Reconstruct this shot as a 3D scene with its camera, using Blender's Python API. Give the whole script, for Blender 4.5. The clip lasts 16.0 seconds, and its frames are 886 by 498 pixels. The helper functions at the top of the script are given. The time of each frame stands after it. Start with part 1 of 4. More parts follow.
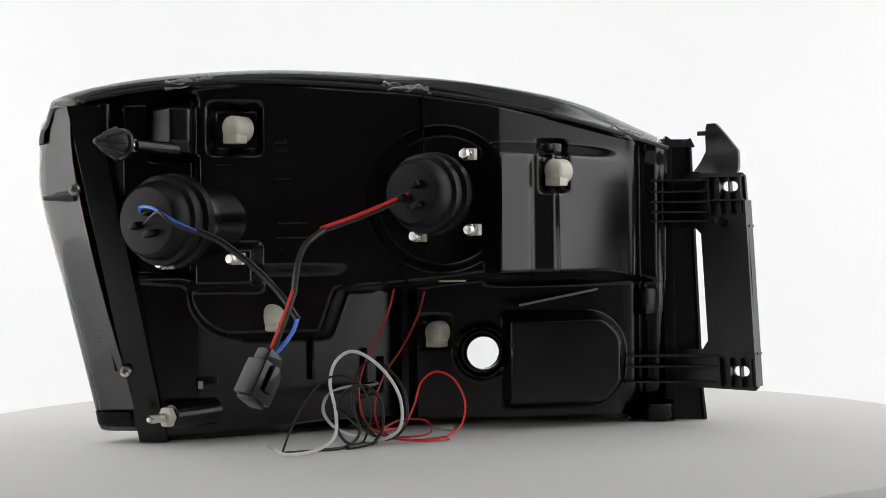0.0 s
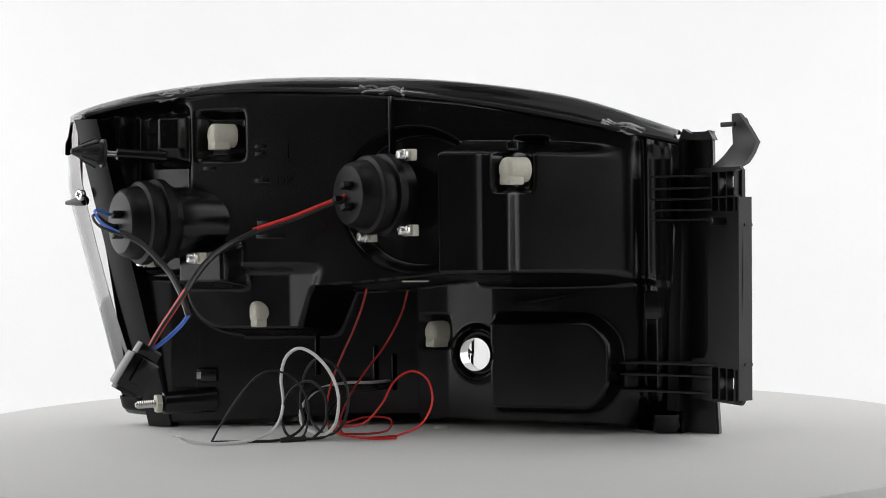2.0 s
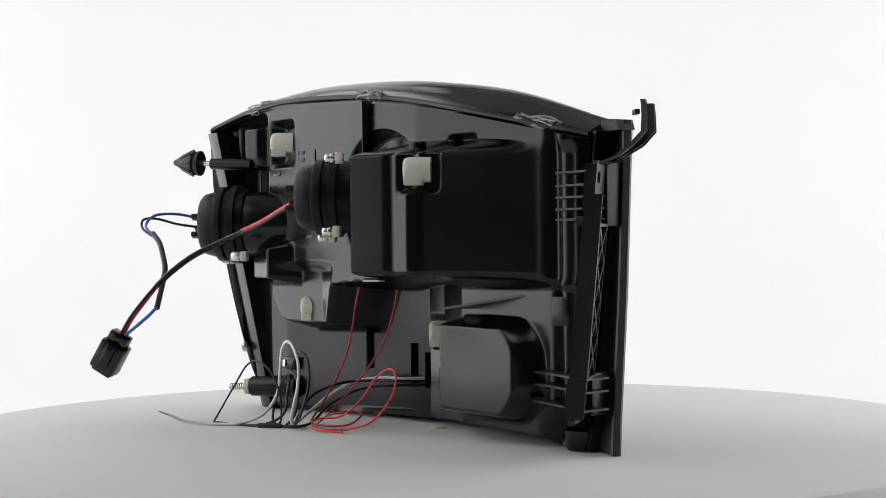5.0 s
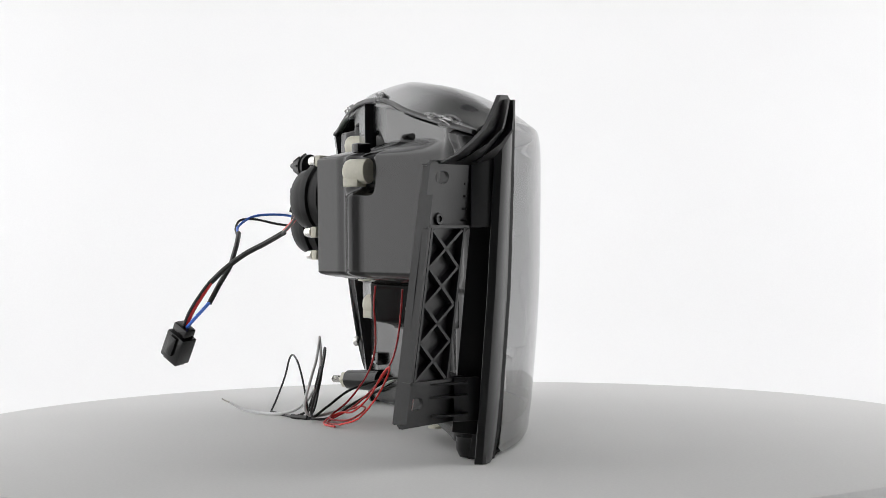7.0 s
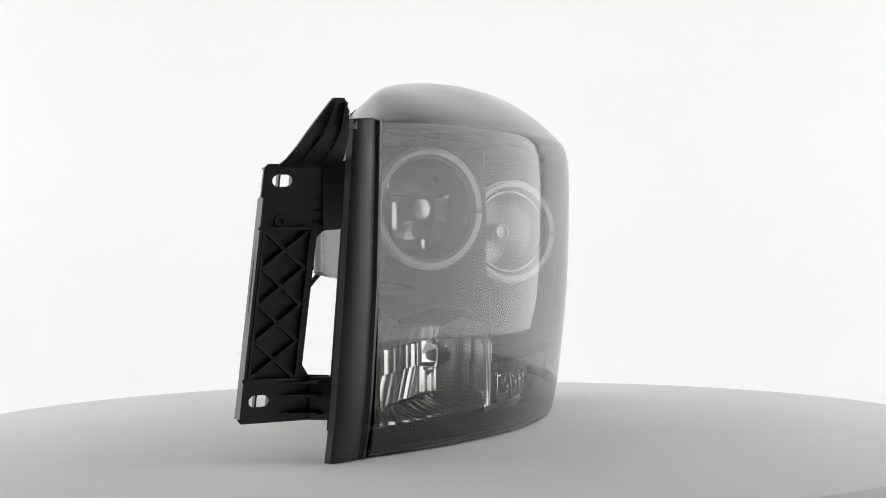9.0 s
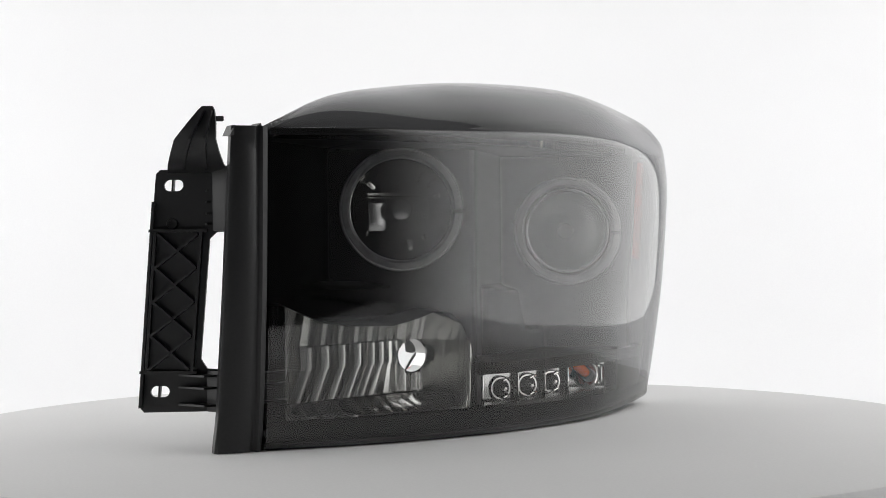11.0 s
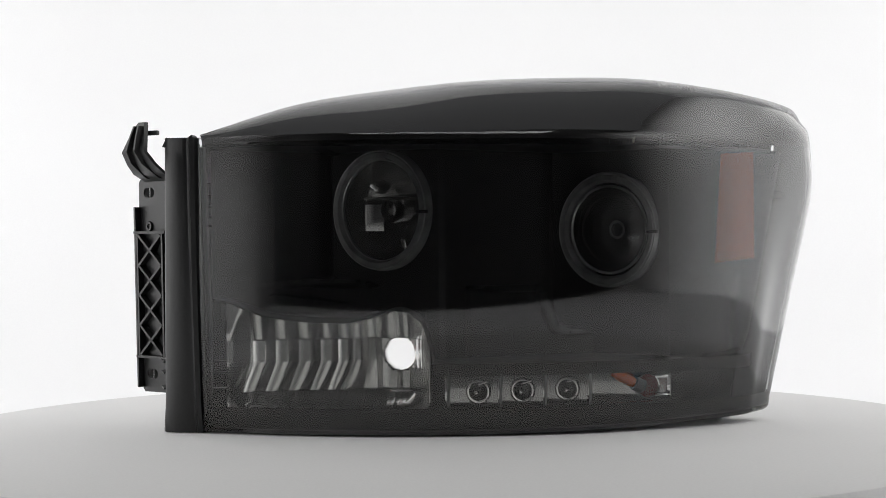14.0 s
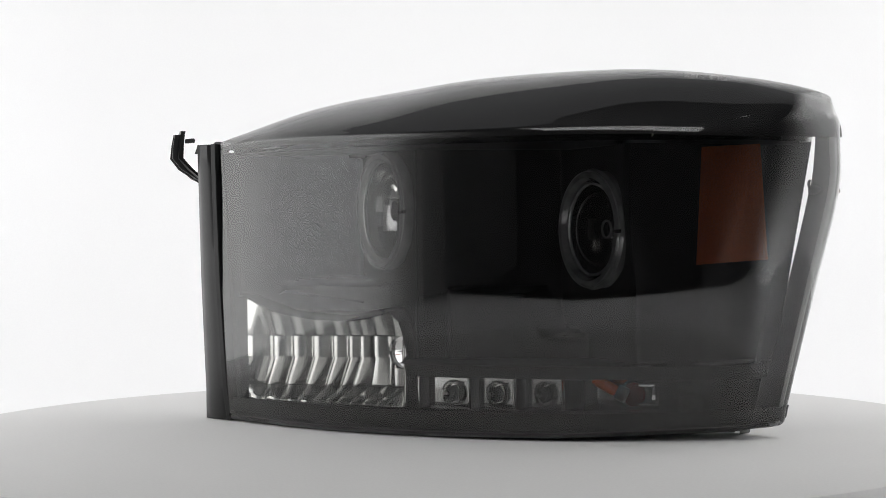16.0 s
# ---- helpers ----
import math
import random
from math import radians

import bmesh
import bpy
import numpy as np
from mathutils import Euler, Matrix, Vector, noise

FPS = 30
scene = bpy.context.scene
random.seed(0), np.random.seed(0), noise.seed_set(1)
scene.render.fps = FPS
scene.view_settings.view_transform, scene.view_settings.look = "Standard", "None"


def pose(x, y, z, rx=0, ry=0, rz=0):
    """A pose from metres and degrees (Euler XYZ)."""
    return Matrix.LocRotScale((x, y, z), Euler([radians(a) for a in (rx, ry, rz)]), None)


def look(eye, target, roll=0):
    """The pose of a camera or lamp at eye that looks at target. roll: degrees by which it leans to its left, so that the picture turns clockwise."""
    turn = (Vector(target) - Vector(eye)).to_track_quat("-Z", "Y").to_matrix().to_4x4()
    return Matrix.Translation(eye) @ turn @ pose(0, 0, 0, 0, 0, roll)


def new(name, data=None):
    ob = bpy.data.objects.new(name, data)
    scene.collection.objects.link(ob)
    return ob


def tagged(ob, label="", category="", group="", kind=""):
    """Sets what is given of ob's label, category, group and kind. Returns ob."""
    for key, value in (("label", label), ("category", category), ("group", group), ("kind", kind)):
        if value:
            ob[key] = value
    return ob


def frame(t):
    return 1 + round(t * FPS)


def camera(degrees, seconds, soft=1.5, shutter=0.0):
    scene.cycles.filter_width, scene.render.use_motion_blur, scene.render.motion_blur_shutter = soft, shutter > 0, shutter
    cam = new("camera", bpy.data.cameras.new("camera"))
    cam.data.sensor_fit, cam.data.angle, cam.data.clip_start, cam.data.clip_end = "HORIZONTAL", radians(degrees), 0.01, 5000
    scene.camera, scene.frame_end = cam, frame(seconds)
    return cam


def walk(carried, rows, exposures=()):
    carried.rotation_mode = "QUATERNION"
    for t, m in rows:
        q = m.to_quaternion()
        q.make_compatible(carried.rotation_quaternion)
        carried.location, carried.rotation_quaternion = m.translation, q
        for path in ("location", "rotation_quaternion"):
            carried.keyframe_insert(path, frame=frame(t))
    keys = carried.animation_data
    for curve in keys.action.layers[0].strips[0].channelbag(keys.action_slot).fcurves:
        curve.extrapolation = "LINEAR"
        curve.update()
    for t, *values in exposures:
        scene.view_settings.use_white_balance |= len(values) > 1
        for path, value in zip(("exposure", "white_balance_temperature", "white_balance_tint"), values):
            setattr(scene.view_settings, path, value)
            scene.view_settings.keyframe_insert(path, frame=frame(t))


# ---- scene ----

# ------------------------------------------------------------------ camera
EYE = Vector((0.0, -1.41, 0.1629))
cam = camera(30.55, 16.0, soft=0.65)
yaw, pitch = radians(-0.0675), radians(-0.311)
AHEAD = Vector((-math.sin(yaw) * math.cos(pitch), math.cos(yaw) * math.cos(pitch), math.sin(pitch)))
view = look(EYE, EYE + AHEAD, -0.62)
walk(cam, [(0.0, view), (16.0, view)])

# ------------------------------------------------------------------ light
world = bpy.data.worlds.new("dark_room")
scene.world = world
world.use_nodes = True
world.node_tree.nodes["Background"].inputs[0].default_value = (0.20, 0.20, 0.205, 1)
world.node_tree.nodes["Background"].inputs[1].default_value = 1.0
scene.view_settings.exposure = 0.25

# unseen soft fill added overhead to brighten the front of the table
lamp_data = bpy.data.lights.new("overhead_fill", "AREA")
lamp_data.shape, lamp_data.size, lamp_data.size_y, lamp_data.energy, lamp_data.color = "RECTANGLE", 1.3, 0.8, 5.0, (1.0, 0.997, 0.992)
new("overhead_fill", lamp_data).matrix_world = look((0.0, -0.85, 2.40), (0.0, -0.25, 0.0))


# ------------------------------------------------------------------ materials


def material(name, color, rough, metal=0.0, spec=0.5, grain=0.0, grain_scale=400.0, blotch=0.0, blotch_scale=12.0,
             bump=0.0, bump_scale=900.0, rough_var=0.0):
    """Procedural surface: base colour with fine grain and broad blotches, roughness variation and fine relief."""
    mat = bpy.data.materials.new(name)
    mat.use_nodes = True
    nt = mat.node_tree
    n, link = nt.nodes, nt.links.new
    b = n["Principled BSDF"]
    b.inputs["Roughness"].default_value = rough
    b.inputs["Metallic"].default_value = metal
    b.inputs["Specular IOR Level"].default_value = spec
    b.inputs["Base Color"].default_value = (*color, 1)
    co = n.new("ShaderNodeTexCoord")

    def noise_tex(scale, detail=3.0):
        t = n.new("ShaderNodeTexNoise")
        t.inputs["Scale"].default_value, t.inputs["Detail"].default_value = scale, detail
        link(co.outputs["Object"], t.inputs["Vector"])
        return t.outputs["Fac"]

    def spread(fac, lo, hi):
        r = n.new("ShaderNodeMapRange")
        r.inputs["From Min"].default_value, r.inputs["From Max"].default_value = 0.3, 0.7
        r.inputs["To Min"].default_value, r.inputs["To Max"].default_value = lo, hi
        link(fac, r.inputs["Value"])
        return r.outputs["Result"]

    if grain or blotch:
        fine = spread(noise_tex(grain_scale), 1 - grain, 1 + grain)
        wide = spread(noise_tex(blotch_scale, 5.0), 1 - blotch, 1 + blotch)
        mul = n.new("ShaderNodeMath")
        mul.operation = "MULTIPLY"
        link(fine, mul.inputs[0]), link(wide, mul.inputs[1])
        v = n.new("ShaderNodeVectorMath")
        v.operation = "SCALE"
        v.inputs[0].default_value = color
        link(mul.outputs[0], v.inputs["Scale"])
        link(v.outputs[0], b.inputs["Base Color"])
    if rough_var:
        link(spread(noise_tex(25.0, 4.0), rough - rough_var, rough + rough_var), b.inputs["Roughness"])
    if bump:
        bp = n.new("ShaderNodeBump")
        bp.inputs["Strength"].default_value, bp.inputs["Distance"].default_value = bump, 0.0004
        link(noise_tex(bump_scale, 2.0), bp.inputs["Height"])
        link(bp.outputs[0], b.inputs["Normal"])
    return mat


def clear_plastic(name, tint, ior, rough=0.0):
    """Thin clear sheet: see-through, with the gloss of both its faces, which rises at grazing angles."""
    mat = bpy.data.materials.new(name)
    mat.use_nodes = True
    nt = mat.node_tree
    nt.nodes.remove(nt.nodes["Principled BSDF"])
    n, link = nt.nodes, nt.links.new
    tr, gl, mix, fr = (n.new("ShaderNode" + k) for k in ("BsdfTransparent", "BsdfGlossy", "MixShader", "Fresnel"))
    tr.inputs["Color"].default_value = (*tint, 1)
    gl.inputs["Roughness"].default_value = rough
    fr.inputs["IOR"].default_value = ior
    twice, plus, ratio = (n.new("ShaderNodeMath") for _ in range(3))
    twice.operation, plus.operation, ratio.operation = "MULTIPLY", "ADD", "DIVIDE"
    twice.inputs[1].default_value, plus.inputs[1].default_value = 2.0, 1.0
    link(fr.outputs[0], twice.inputs[0]), link(fr.outputs[0], plus.inputs[0])
    link(twice.outputs[0], ratio.inputs[0]), link(plus.outputs[0], ratio.inputs[1])
    link(ratio.outputs[0], mix.inputs[0]), link(tr.outputs[0], mix.inputs[1]), link(gl.outputs[0], mix.inputs[2])
    link(mix.outputs[0], n["Material Output"].inputs["Surface"])
    return mat


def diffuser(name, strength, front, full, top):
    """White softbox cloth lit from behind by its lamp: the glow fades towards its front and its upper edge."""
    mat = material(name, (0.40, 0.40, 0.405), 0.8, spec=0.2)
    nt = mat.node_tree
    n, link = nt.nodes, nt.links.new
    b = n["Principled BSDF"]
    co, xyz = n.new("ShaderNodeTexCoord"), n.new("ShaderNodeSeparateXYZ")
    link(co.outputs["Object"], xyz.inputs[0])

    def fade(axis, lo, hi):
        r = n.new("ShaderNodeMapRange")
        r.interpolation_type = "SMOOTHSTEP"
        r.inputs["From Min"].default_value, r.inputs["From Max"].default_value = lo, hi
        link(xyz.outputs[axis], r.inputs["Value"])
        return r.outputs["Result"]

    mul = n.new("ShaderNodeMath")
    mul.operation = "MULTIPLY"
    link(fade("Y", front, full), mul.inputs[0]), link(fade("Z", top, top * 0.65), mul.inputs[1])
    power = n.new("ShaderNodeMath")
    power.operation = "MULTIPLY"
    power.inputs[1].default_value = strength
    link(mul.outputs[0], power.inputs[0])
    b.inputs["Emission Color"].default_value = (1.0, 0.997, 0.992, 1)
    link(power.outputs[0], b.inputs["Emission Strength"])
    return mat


def lifted_paper():
    """White sweep paper with a faint glow added to its colour, most in its middle, to lift it."""
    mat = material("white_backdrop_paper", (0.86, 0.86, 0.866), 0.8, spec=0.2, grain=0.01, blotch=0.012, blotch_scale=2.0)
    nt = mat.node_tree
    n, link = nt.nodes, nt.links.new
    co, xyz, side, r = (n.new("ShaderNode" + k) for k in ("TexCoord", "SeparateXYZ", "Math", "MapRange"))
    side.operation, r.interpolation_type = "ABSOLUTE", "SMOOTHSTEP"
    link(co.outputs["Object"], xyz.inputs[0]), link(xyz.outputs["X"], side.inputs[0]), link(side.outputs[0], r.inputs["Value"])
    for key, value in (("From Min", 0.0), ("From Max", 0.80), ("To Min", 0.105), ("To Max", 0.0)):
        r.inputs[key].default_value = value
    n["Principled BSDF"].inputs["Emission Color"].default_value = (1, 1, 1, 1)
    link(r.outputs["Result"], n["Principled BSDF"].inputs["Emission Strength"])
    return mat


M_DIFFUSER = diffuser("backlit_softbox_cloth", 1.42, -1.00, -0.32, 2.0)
M_BLACK = material("black_moulded_plastic", (0.0048, 0.0048, 0.0051), 0.21, spec=0.45, grain=0.15, blotch=0.2, bump=0.12, rough_var=0.05)
M_SATIN = material("black_satin_plastic", (0.010, 0.010, 0.0105), 0.42, grain=0.15, blotch=0.2, bump=0.2, rough_var=0.05)
M_BEZEL = material("black_bezel_paint", (0.006, 0.006, 0.0063), 0.42, spec=0.15, blotch=0.2)
M_RUBBER = material("black_rubber", (0.004, 0.004, 0.0044), 0.42, spec=0.25, grain=0.2, blotch=0.25, bump=0.25)
M_CREAM = material("cream_nylon", (0.62, 0.60, 0.50), 0.42, grain=0.04, blotch=0.08, bump=0.1)
M_STEEL = material("zinc_plated_steel", (0.72, 0.71, 0.68), 0.25, metal=1.0, grain=0.1, blotch=0.15, rough_var=0.08)
M_CHROME = material("vacuum_chrome", (0.66, 0.66, 0.65), 0.07, metal=1.0, blotch=0.06, rough_var=0.02)
M_DIM = material("smoked_chrome", (0.30, 0.30, 0.30), 0.22, metal=1.0, blotch=0.1, rough_var=0.05)
M_SMOKE = material("smoke_grey_plastic", (0.08, 0.08, 0.08), 0.35, grain=0.1, blotch=0.15)
M_REFL = material("soft_chrome", (0.62, 0.62, 0.60), 0.17, metal=1.0, grain=0.05, blotch=0.1, rough_var=0.06)
M_HALO = material("clear_halo_ring", (0.28, 0.28, 0.285), 0.14, metal=0.35, spec=0.6, blotch=0.25, blotch_scale=60.0, rough_var=0.06)
M_CELL = material("grey_chrome_cell", (0.33, 0.33, 0.325), 0.08, metal=1.0, blotch=0.1, rough_var=0.03)
M_LED = material("smoked_clear_lens", (0.055, 0.055, 0.055), 0.10, metal=0.3, spec=0.8, blotch=0.2, blotch_scale=150.0)
# pale tone puts the light caught by the ring edges into the colour
M_LIP = material("ring_glint", (0.50, 0.50, 0.50), 0.22, metal=0.55, blotch=0.3, blotch_scale=90.0)
M_ORANGE = material("orange_bulb_glass", (0.80, 0.13, 0.015), 0.15, grain=0.1, blotch=0.15)
M_DARKRED = material("dark_red_plastic", (0.10, 0.012, 0.010), 0.15, blotch=0.15)
M_AMBER = material("amber_reflector_plastic", (0.42, 0.10, 0.03), 0.25, grain=0.25, grain_scale=700.0, blotch=0.1, bump=0.5, bump_scale=500.0)
M_LENS = clear_plastic("clear_polycarbonate", (0.95, 0.95, 0.945), 1.55, 0.04)
M_GLASS = clear_plastic("projector_glass", (0.85, 0.86, 0.86), 1.5)
M_GLUE = material("dried_hot_glue", (0.34, 0.34, 0.34), 0.25, spec=0.6, grain=0.2, blotch=0.3, blotch_scale=120.0)
M_RED = material("red_wire_insulation", (0.78, 0.030, 0.022), 0.35, grain=0.08, blotch=0.1)
M_DKRED = material("dark_red_wire_insulation", (0.42, 0.012, 0.014), 0.35, grain=0.08, blotch=0.1)
M_BLUE = material("blue_wire_insulation", (0.05, 0.17, 0.70), 0.35, grain=0.08, blotch=0.1)
M_WHITE = material("white_wire_insulation", (0.74, 0.74, 0.74), 0.4, grain=0.05, blotch=0.1)
M_WIRE = material("black_wire_insulation", (0.006, 0.006, 0.006), 0.4, grain=0.1)
M_COPPER = material("tinned_wire_strands", (0.55, 0.52, 0.48), 0.35, metal=1.0, grain=0.2)
M_TABLE = material("grey_turntable_laminate", (0.655, 0.652, 0.645), 0.8, spec=0.12, grain=0.02, blotch=0.02, blotch_scale=3.0, bump=0.05, rough_var=0.05)
M_PAPER = material("white_backdrop_paper", (0.86, 0.86, 0.866), 0.8, spec=0.2, grain=0.01, blotch=0.012, blotch_scale=2.0)
M_SWEEP = lifted_paper()
M_DARK = material("dark_studio_paint", (0.22, 0.22, 0.225), 0.8, spec=0.2, grain=0.1, blotch=0.2, blotch_scale=2.0)

# ------------------------------------------------------------------ mesh helpers


def part(name, bm, mat, parent=None, label="", smooth=35):
    me = bpy.data.meshes.new(name)
    bmesh.ops.recalc_face_normals(bm, faces=bm.faces)
    bm.to_mesh(me)
    bm.free()
    me.materials.append(mat)
    if smooth:
        me.polygons.foreach_set("use_smooth", [True] * len(me.polygons))
        me.set_sharp_from_angle(angle=radians(smooth))
    ob = new(name, me)
    ob.parent = parent
    return tagged(ob, label)


def lerp_curve(rows, x):
    """Straight interpolation of (x, value) rows with rising x."""
    xs, ys = zip(*rows)
    return float(np.interp(x, xs, ys))


def catmull(points, n, closed=False):
    """A smooth line of n points through the given ones."""
    p = [np.array(q, float) for q in points]
    m = len(p)
    out = []
    span = m if closed else m - 1
    for i in range(n):
        s = i * span / (n if closed else n - 1)
        k = min(int(s), span - 1)
        f = s - k
        if closed:
            a, b, c, d = p[(k - 1) % m], p[k % m], p[(k + 1) % m], p[(k + 2) % m]
        else:
            b, c = p[k], p[k + 1]
            a = p[k - 1] if k else 2 * b - c
            d = p[k + 2] if k + 2 < m else 2 * c - b
        out.append(0.5 * (2 * b + (c - a) * f + (2 * a - 5 * b + 4 * c - d) * f * f + (3 * b - a - 3 * c + d) * f ** 3))
    return out


def grid_mesh(rows, bm=None, closed_u=False):
    """Quads over a table of points."""
    bm = bm or bmesh.new()
    vs = [[bm.verts.new(p) for p in row] for row in rows]
    for r0, r1 in zip(vs, vs[1:]):
        pairs = list(zip(range(len(r0)), range(1, len(r0))))
        if closed_u:
            pairs.append((len(r0) - 1, 0))
        for a, b in pairs:
            bm.faces.new((r0[a], r0[b], r1[b], r1[a]))
    return bm


def tube(points, r, n=None, seg=8, bm=None, closed=False):
    """A round wire through the given points."""
    bm = bm or bmesh.new()
    line = catmull(points, n or 10 * len(points), closed)
    rings, normal = [], None
    m = len(line)
    for i, p in enumerate(line):
        a = line[(i - 1) % m] if closed else line[max(i - 1, 0)]
        b = line[(i + 1) % m] if closed else line[min(i + 1, m - 1)]
        t = Vector(b - a).normalized()
        if normal is None:
            normal = t.orthogonal().normalized()
        normal = (normal - t * normal.dot(t)).normalized()
        side = t.cross(normal)
        ring = []
        for k in range(seg):
            w = 2 * math.pi * k / seg
            ring.append(bm.verts.new(Vector(p) + r * (math.cos(w) * normal + math.sin(w) * side)))
        rings.append(ring)
    pairs = list(zip(rings, rings[1:])) + ([(rings[-1], rings[0])] if closed else [])
    for r0, r1 in pairs:
        for k in range(seg):
            bm.faces.new((r0[k], r0[(k + 1) % seg], r1[(k + 1) % seg], r1[k]))
    if not closed:
        bm.faces.new(rings[0][::-1]), bm.faces.new(rings[-1])
    return bm


def frame_of(axis, up=Vector((0, 0, 1))):
    """Turn whose z axis is the given axis and whose y axis is as upright as can be."""
    z = Vector(axis).normalized()
    x = Vector(up).cross(z).normalized()
    return Matrix((x, z.cross(x), z)).transposed().to_4x4()


def lathe(profile, m=Matrix(), seg=40, bm=None, caps=True):
    """A turned body about local z: profile rows are (radius, height)."""
    bm = bm or bmesh.new()
    rings = []
    for r, h in profile:
        rings.append([bm.verts.new(m @ Vector((r * math.cos(2 * math.pi * k / seg), r * math.sin(2 * math.pi * k / seg), h))) for k in range(seg)])
    for r0, r1 in zip(rings, rings[1:]):
        for k in range(seg):
            bm.faces.new((r0[k], r0[(k + 1) % seg], r1[(k + 1) % seg], r1[k]))
    if caps:
        bm.faces.new(rings[0][::-1]), bm.faces.new(rings[-1])
    return bm


def block(sx, sy, sz, m=Matrix(), bevel=0.0, bm=None):
    """A box of the given size about its centre, with rounded edges."""
    one = bmesh.new()
    bmesh.ops.create_cube(one, size=1.0, matrix=Matrix.Diagonal((sx, sy, sz, 1)))
    if bevel:
        bmesh.ops.bevel(one, geom=one.edges[:], offset=bevel, segments=2, affect="EDGES", profile=0.5)
    bmesh.ops.transform(one, matrix=m, verts=one.verts[:])
    if bm is None:
        return one
    return merge(bm, one)


def merge(bm, other):
    me = bpy.data.meshes.new("joined")
    other.to_mesh(me)
    other.free()
    bm.from_mesh(me)
    bpy.data.meshes.remove(me)
    return bm


def plate(outline, holes, thick, place, bm=None):
    """A flat sheet with holes, outline in its own (s, z) plane; place(s, z, d) gives the world point at depth d."""
    one = bmesh.new()
    edges = []
    for loop in [outline] + holes:
        vs = [one.verts.new((s, 0, z)) for s, z in loop]
        edges += [one.edges.new((vs[i], vs[(i + 1) % len(vs)])) for i in range(len(vs))]
    bmesh.ops.triangle_fill(one, edges=edges, use_beauty=True, use_dissolve=False)
    ext = bmesh.ops.extrude_face_region(one, geom=one.faces[:])
    for v in ext["geom"]:
        if isinstance(v, bmesh.types.BMVert):
            v.co.y = thick
    for v in one.verts:
        v.co = Vector(place(v.co.x, v.co.z, v.co.y))
    return merge(bm, one) if bm else one


def slot_loop(cx, cz, half, r, n=8):
    """A long round-ended hole."""
    out = []
    for k in range(n + 1):
        w = -math.pi / 2 + math.pi * k / n
        out.append((cx + half + r * math.cos(w), cz + r * math.sin(w)))
    for k in range(n + 1):
        w = math.pi / 2 + math.pi * k / n
        out.append((cx - half + r * math.cos(w), cz + r * math.sin(w)))
    return out


def smooth01(a, b, x):
    f = min(max((x - a) / (b - a), 0.0), 1.0)
    return f * f * (3 - 2 * f)


def mix(a, b, f):
    return a + (b - a) * f


def area(x, z, x0, x1, z0, z1, s=0.006):
    """1 inside the rectangle, 0 outside, with a soft edge."""
    s *= 1.5
    return smooth01(x0 - s / 2, x0 + s / 2, x) * smooth01(x1 + s / 2, x1 - s / 2, x) * smooth01(z0 - s / 2, z0 + s / 2, z) * smooth01(z1 + s / 2, z1 - s / 2, z)


def disc(x, z, cx, cz, r, s=0.005):
    s *= 1.4
    return smooth01(r + s / 2, r - s / 2, math.hypot(x - cx, z - cz))


# ------------------------------------------------------------------ the booth


def build_booth():
    """White sweep between two tall side softboxes, open above and towards the dark studio."""
    W, BACK, FRONT, LOW, HIGH = 1.05, 1.25, -1.10, -0.08, 2.05
    bend = [(BACK - 0.3 + 0.3 * math.sin(a), LOW + 0.3 - 0.3 * math.cos(a)) for a in np.linspace(0, math.pi / 2, 14)]
    prof = [(FRONT, LOW)] + bend + [(BACK, HIGH), (BACK + 0.02, HIGH)] + [(y + 0.02, z - 0.02) for y, z in bend[::-1]] + [(FRONT, LOW - 0.02)]
    bm = grid_mesh([[(x, y, z) for y, z in prof] for x in np.linspace(-W, W, 4)], closed_u=True)
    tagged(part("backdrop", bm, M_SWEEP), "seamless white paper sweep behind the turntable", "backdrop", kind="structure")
    for name, sx in (("wall_left", -1), ("wall_right", 1)):
        bm = block(0.02, BACK - FRONT, HIGH - LOW + 0.04, pose(sx * (W + 0.012), (BACK + FRONT) / 2, (HIGH + LOW) / 2))
        tagged(part(name, bm, M_PAPER, smooth=0), "plain white side panel of the photo booth", "wall", kind="structure")
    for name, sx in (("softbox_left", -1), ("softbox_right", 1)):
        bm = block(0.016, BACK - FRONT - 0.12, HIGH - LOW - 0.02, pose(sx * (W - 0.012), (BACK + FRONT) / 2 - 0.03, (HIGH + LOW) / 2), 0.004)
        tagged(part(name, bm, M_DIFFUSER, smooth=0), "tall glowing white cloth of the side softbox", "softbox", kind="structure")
    for name, sx in (("flat_left", -1), ("flat_right", 1)):
        bm = block(0.02, 0.85, HIGH - LOW, pose(sx * (W + 0.045), FRONT - 0.40, (HIGH + LOW) / 2, 0, 0, sx * 6), 0.003)
        tagged(part(name, bm, M_DARK, smooth=0), "dark grey flat in front of the softbox", "wall", kind="structure")
    # the unlit studio round the camera
    for name, s, p in (("wall_studio", (6.0, 0.05, 4.0), (0, -4.0, 1.4)), ("wall_studio_left", (0.05, 4.2, 4.0), (-3.0, -1.9, 1.4)),
                       ("wall_studio_right", (0.05, 4.2, 4.0), (3.0, -1.9, 1.4)), ("ceiling_studio", (6.0, 4.2, 0.05), (0, -1.9, 3.4)),
                       ("floor_studio", (6.0, 3.2, 0.05), (0, -2.4, -0.60))):
        tagged(part(name, block(*s, pose(*p)), M_DARK, smooth=0), "dark unlit studio surface", "wall", kind="structure")


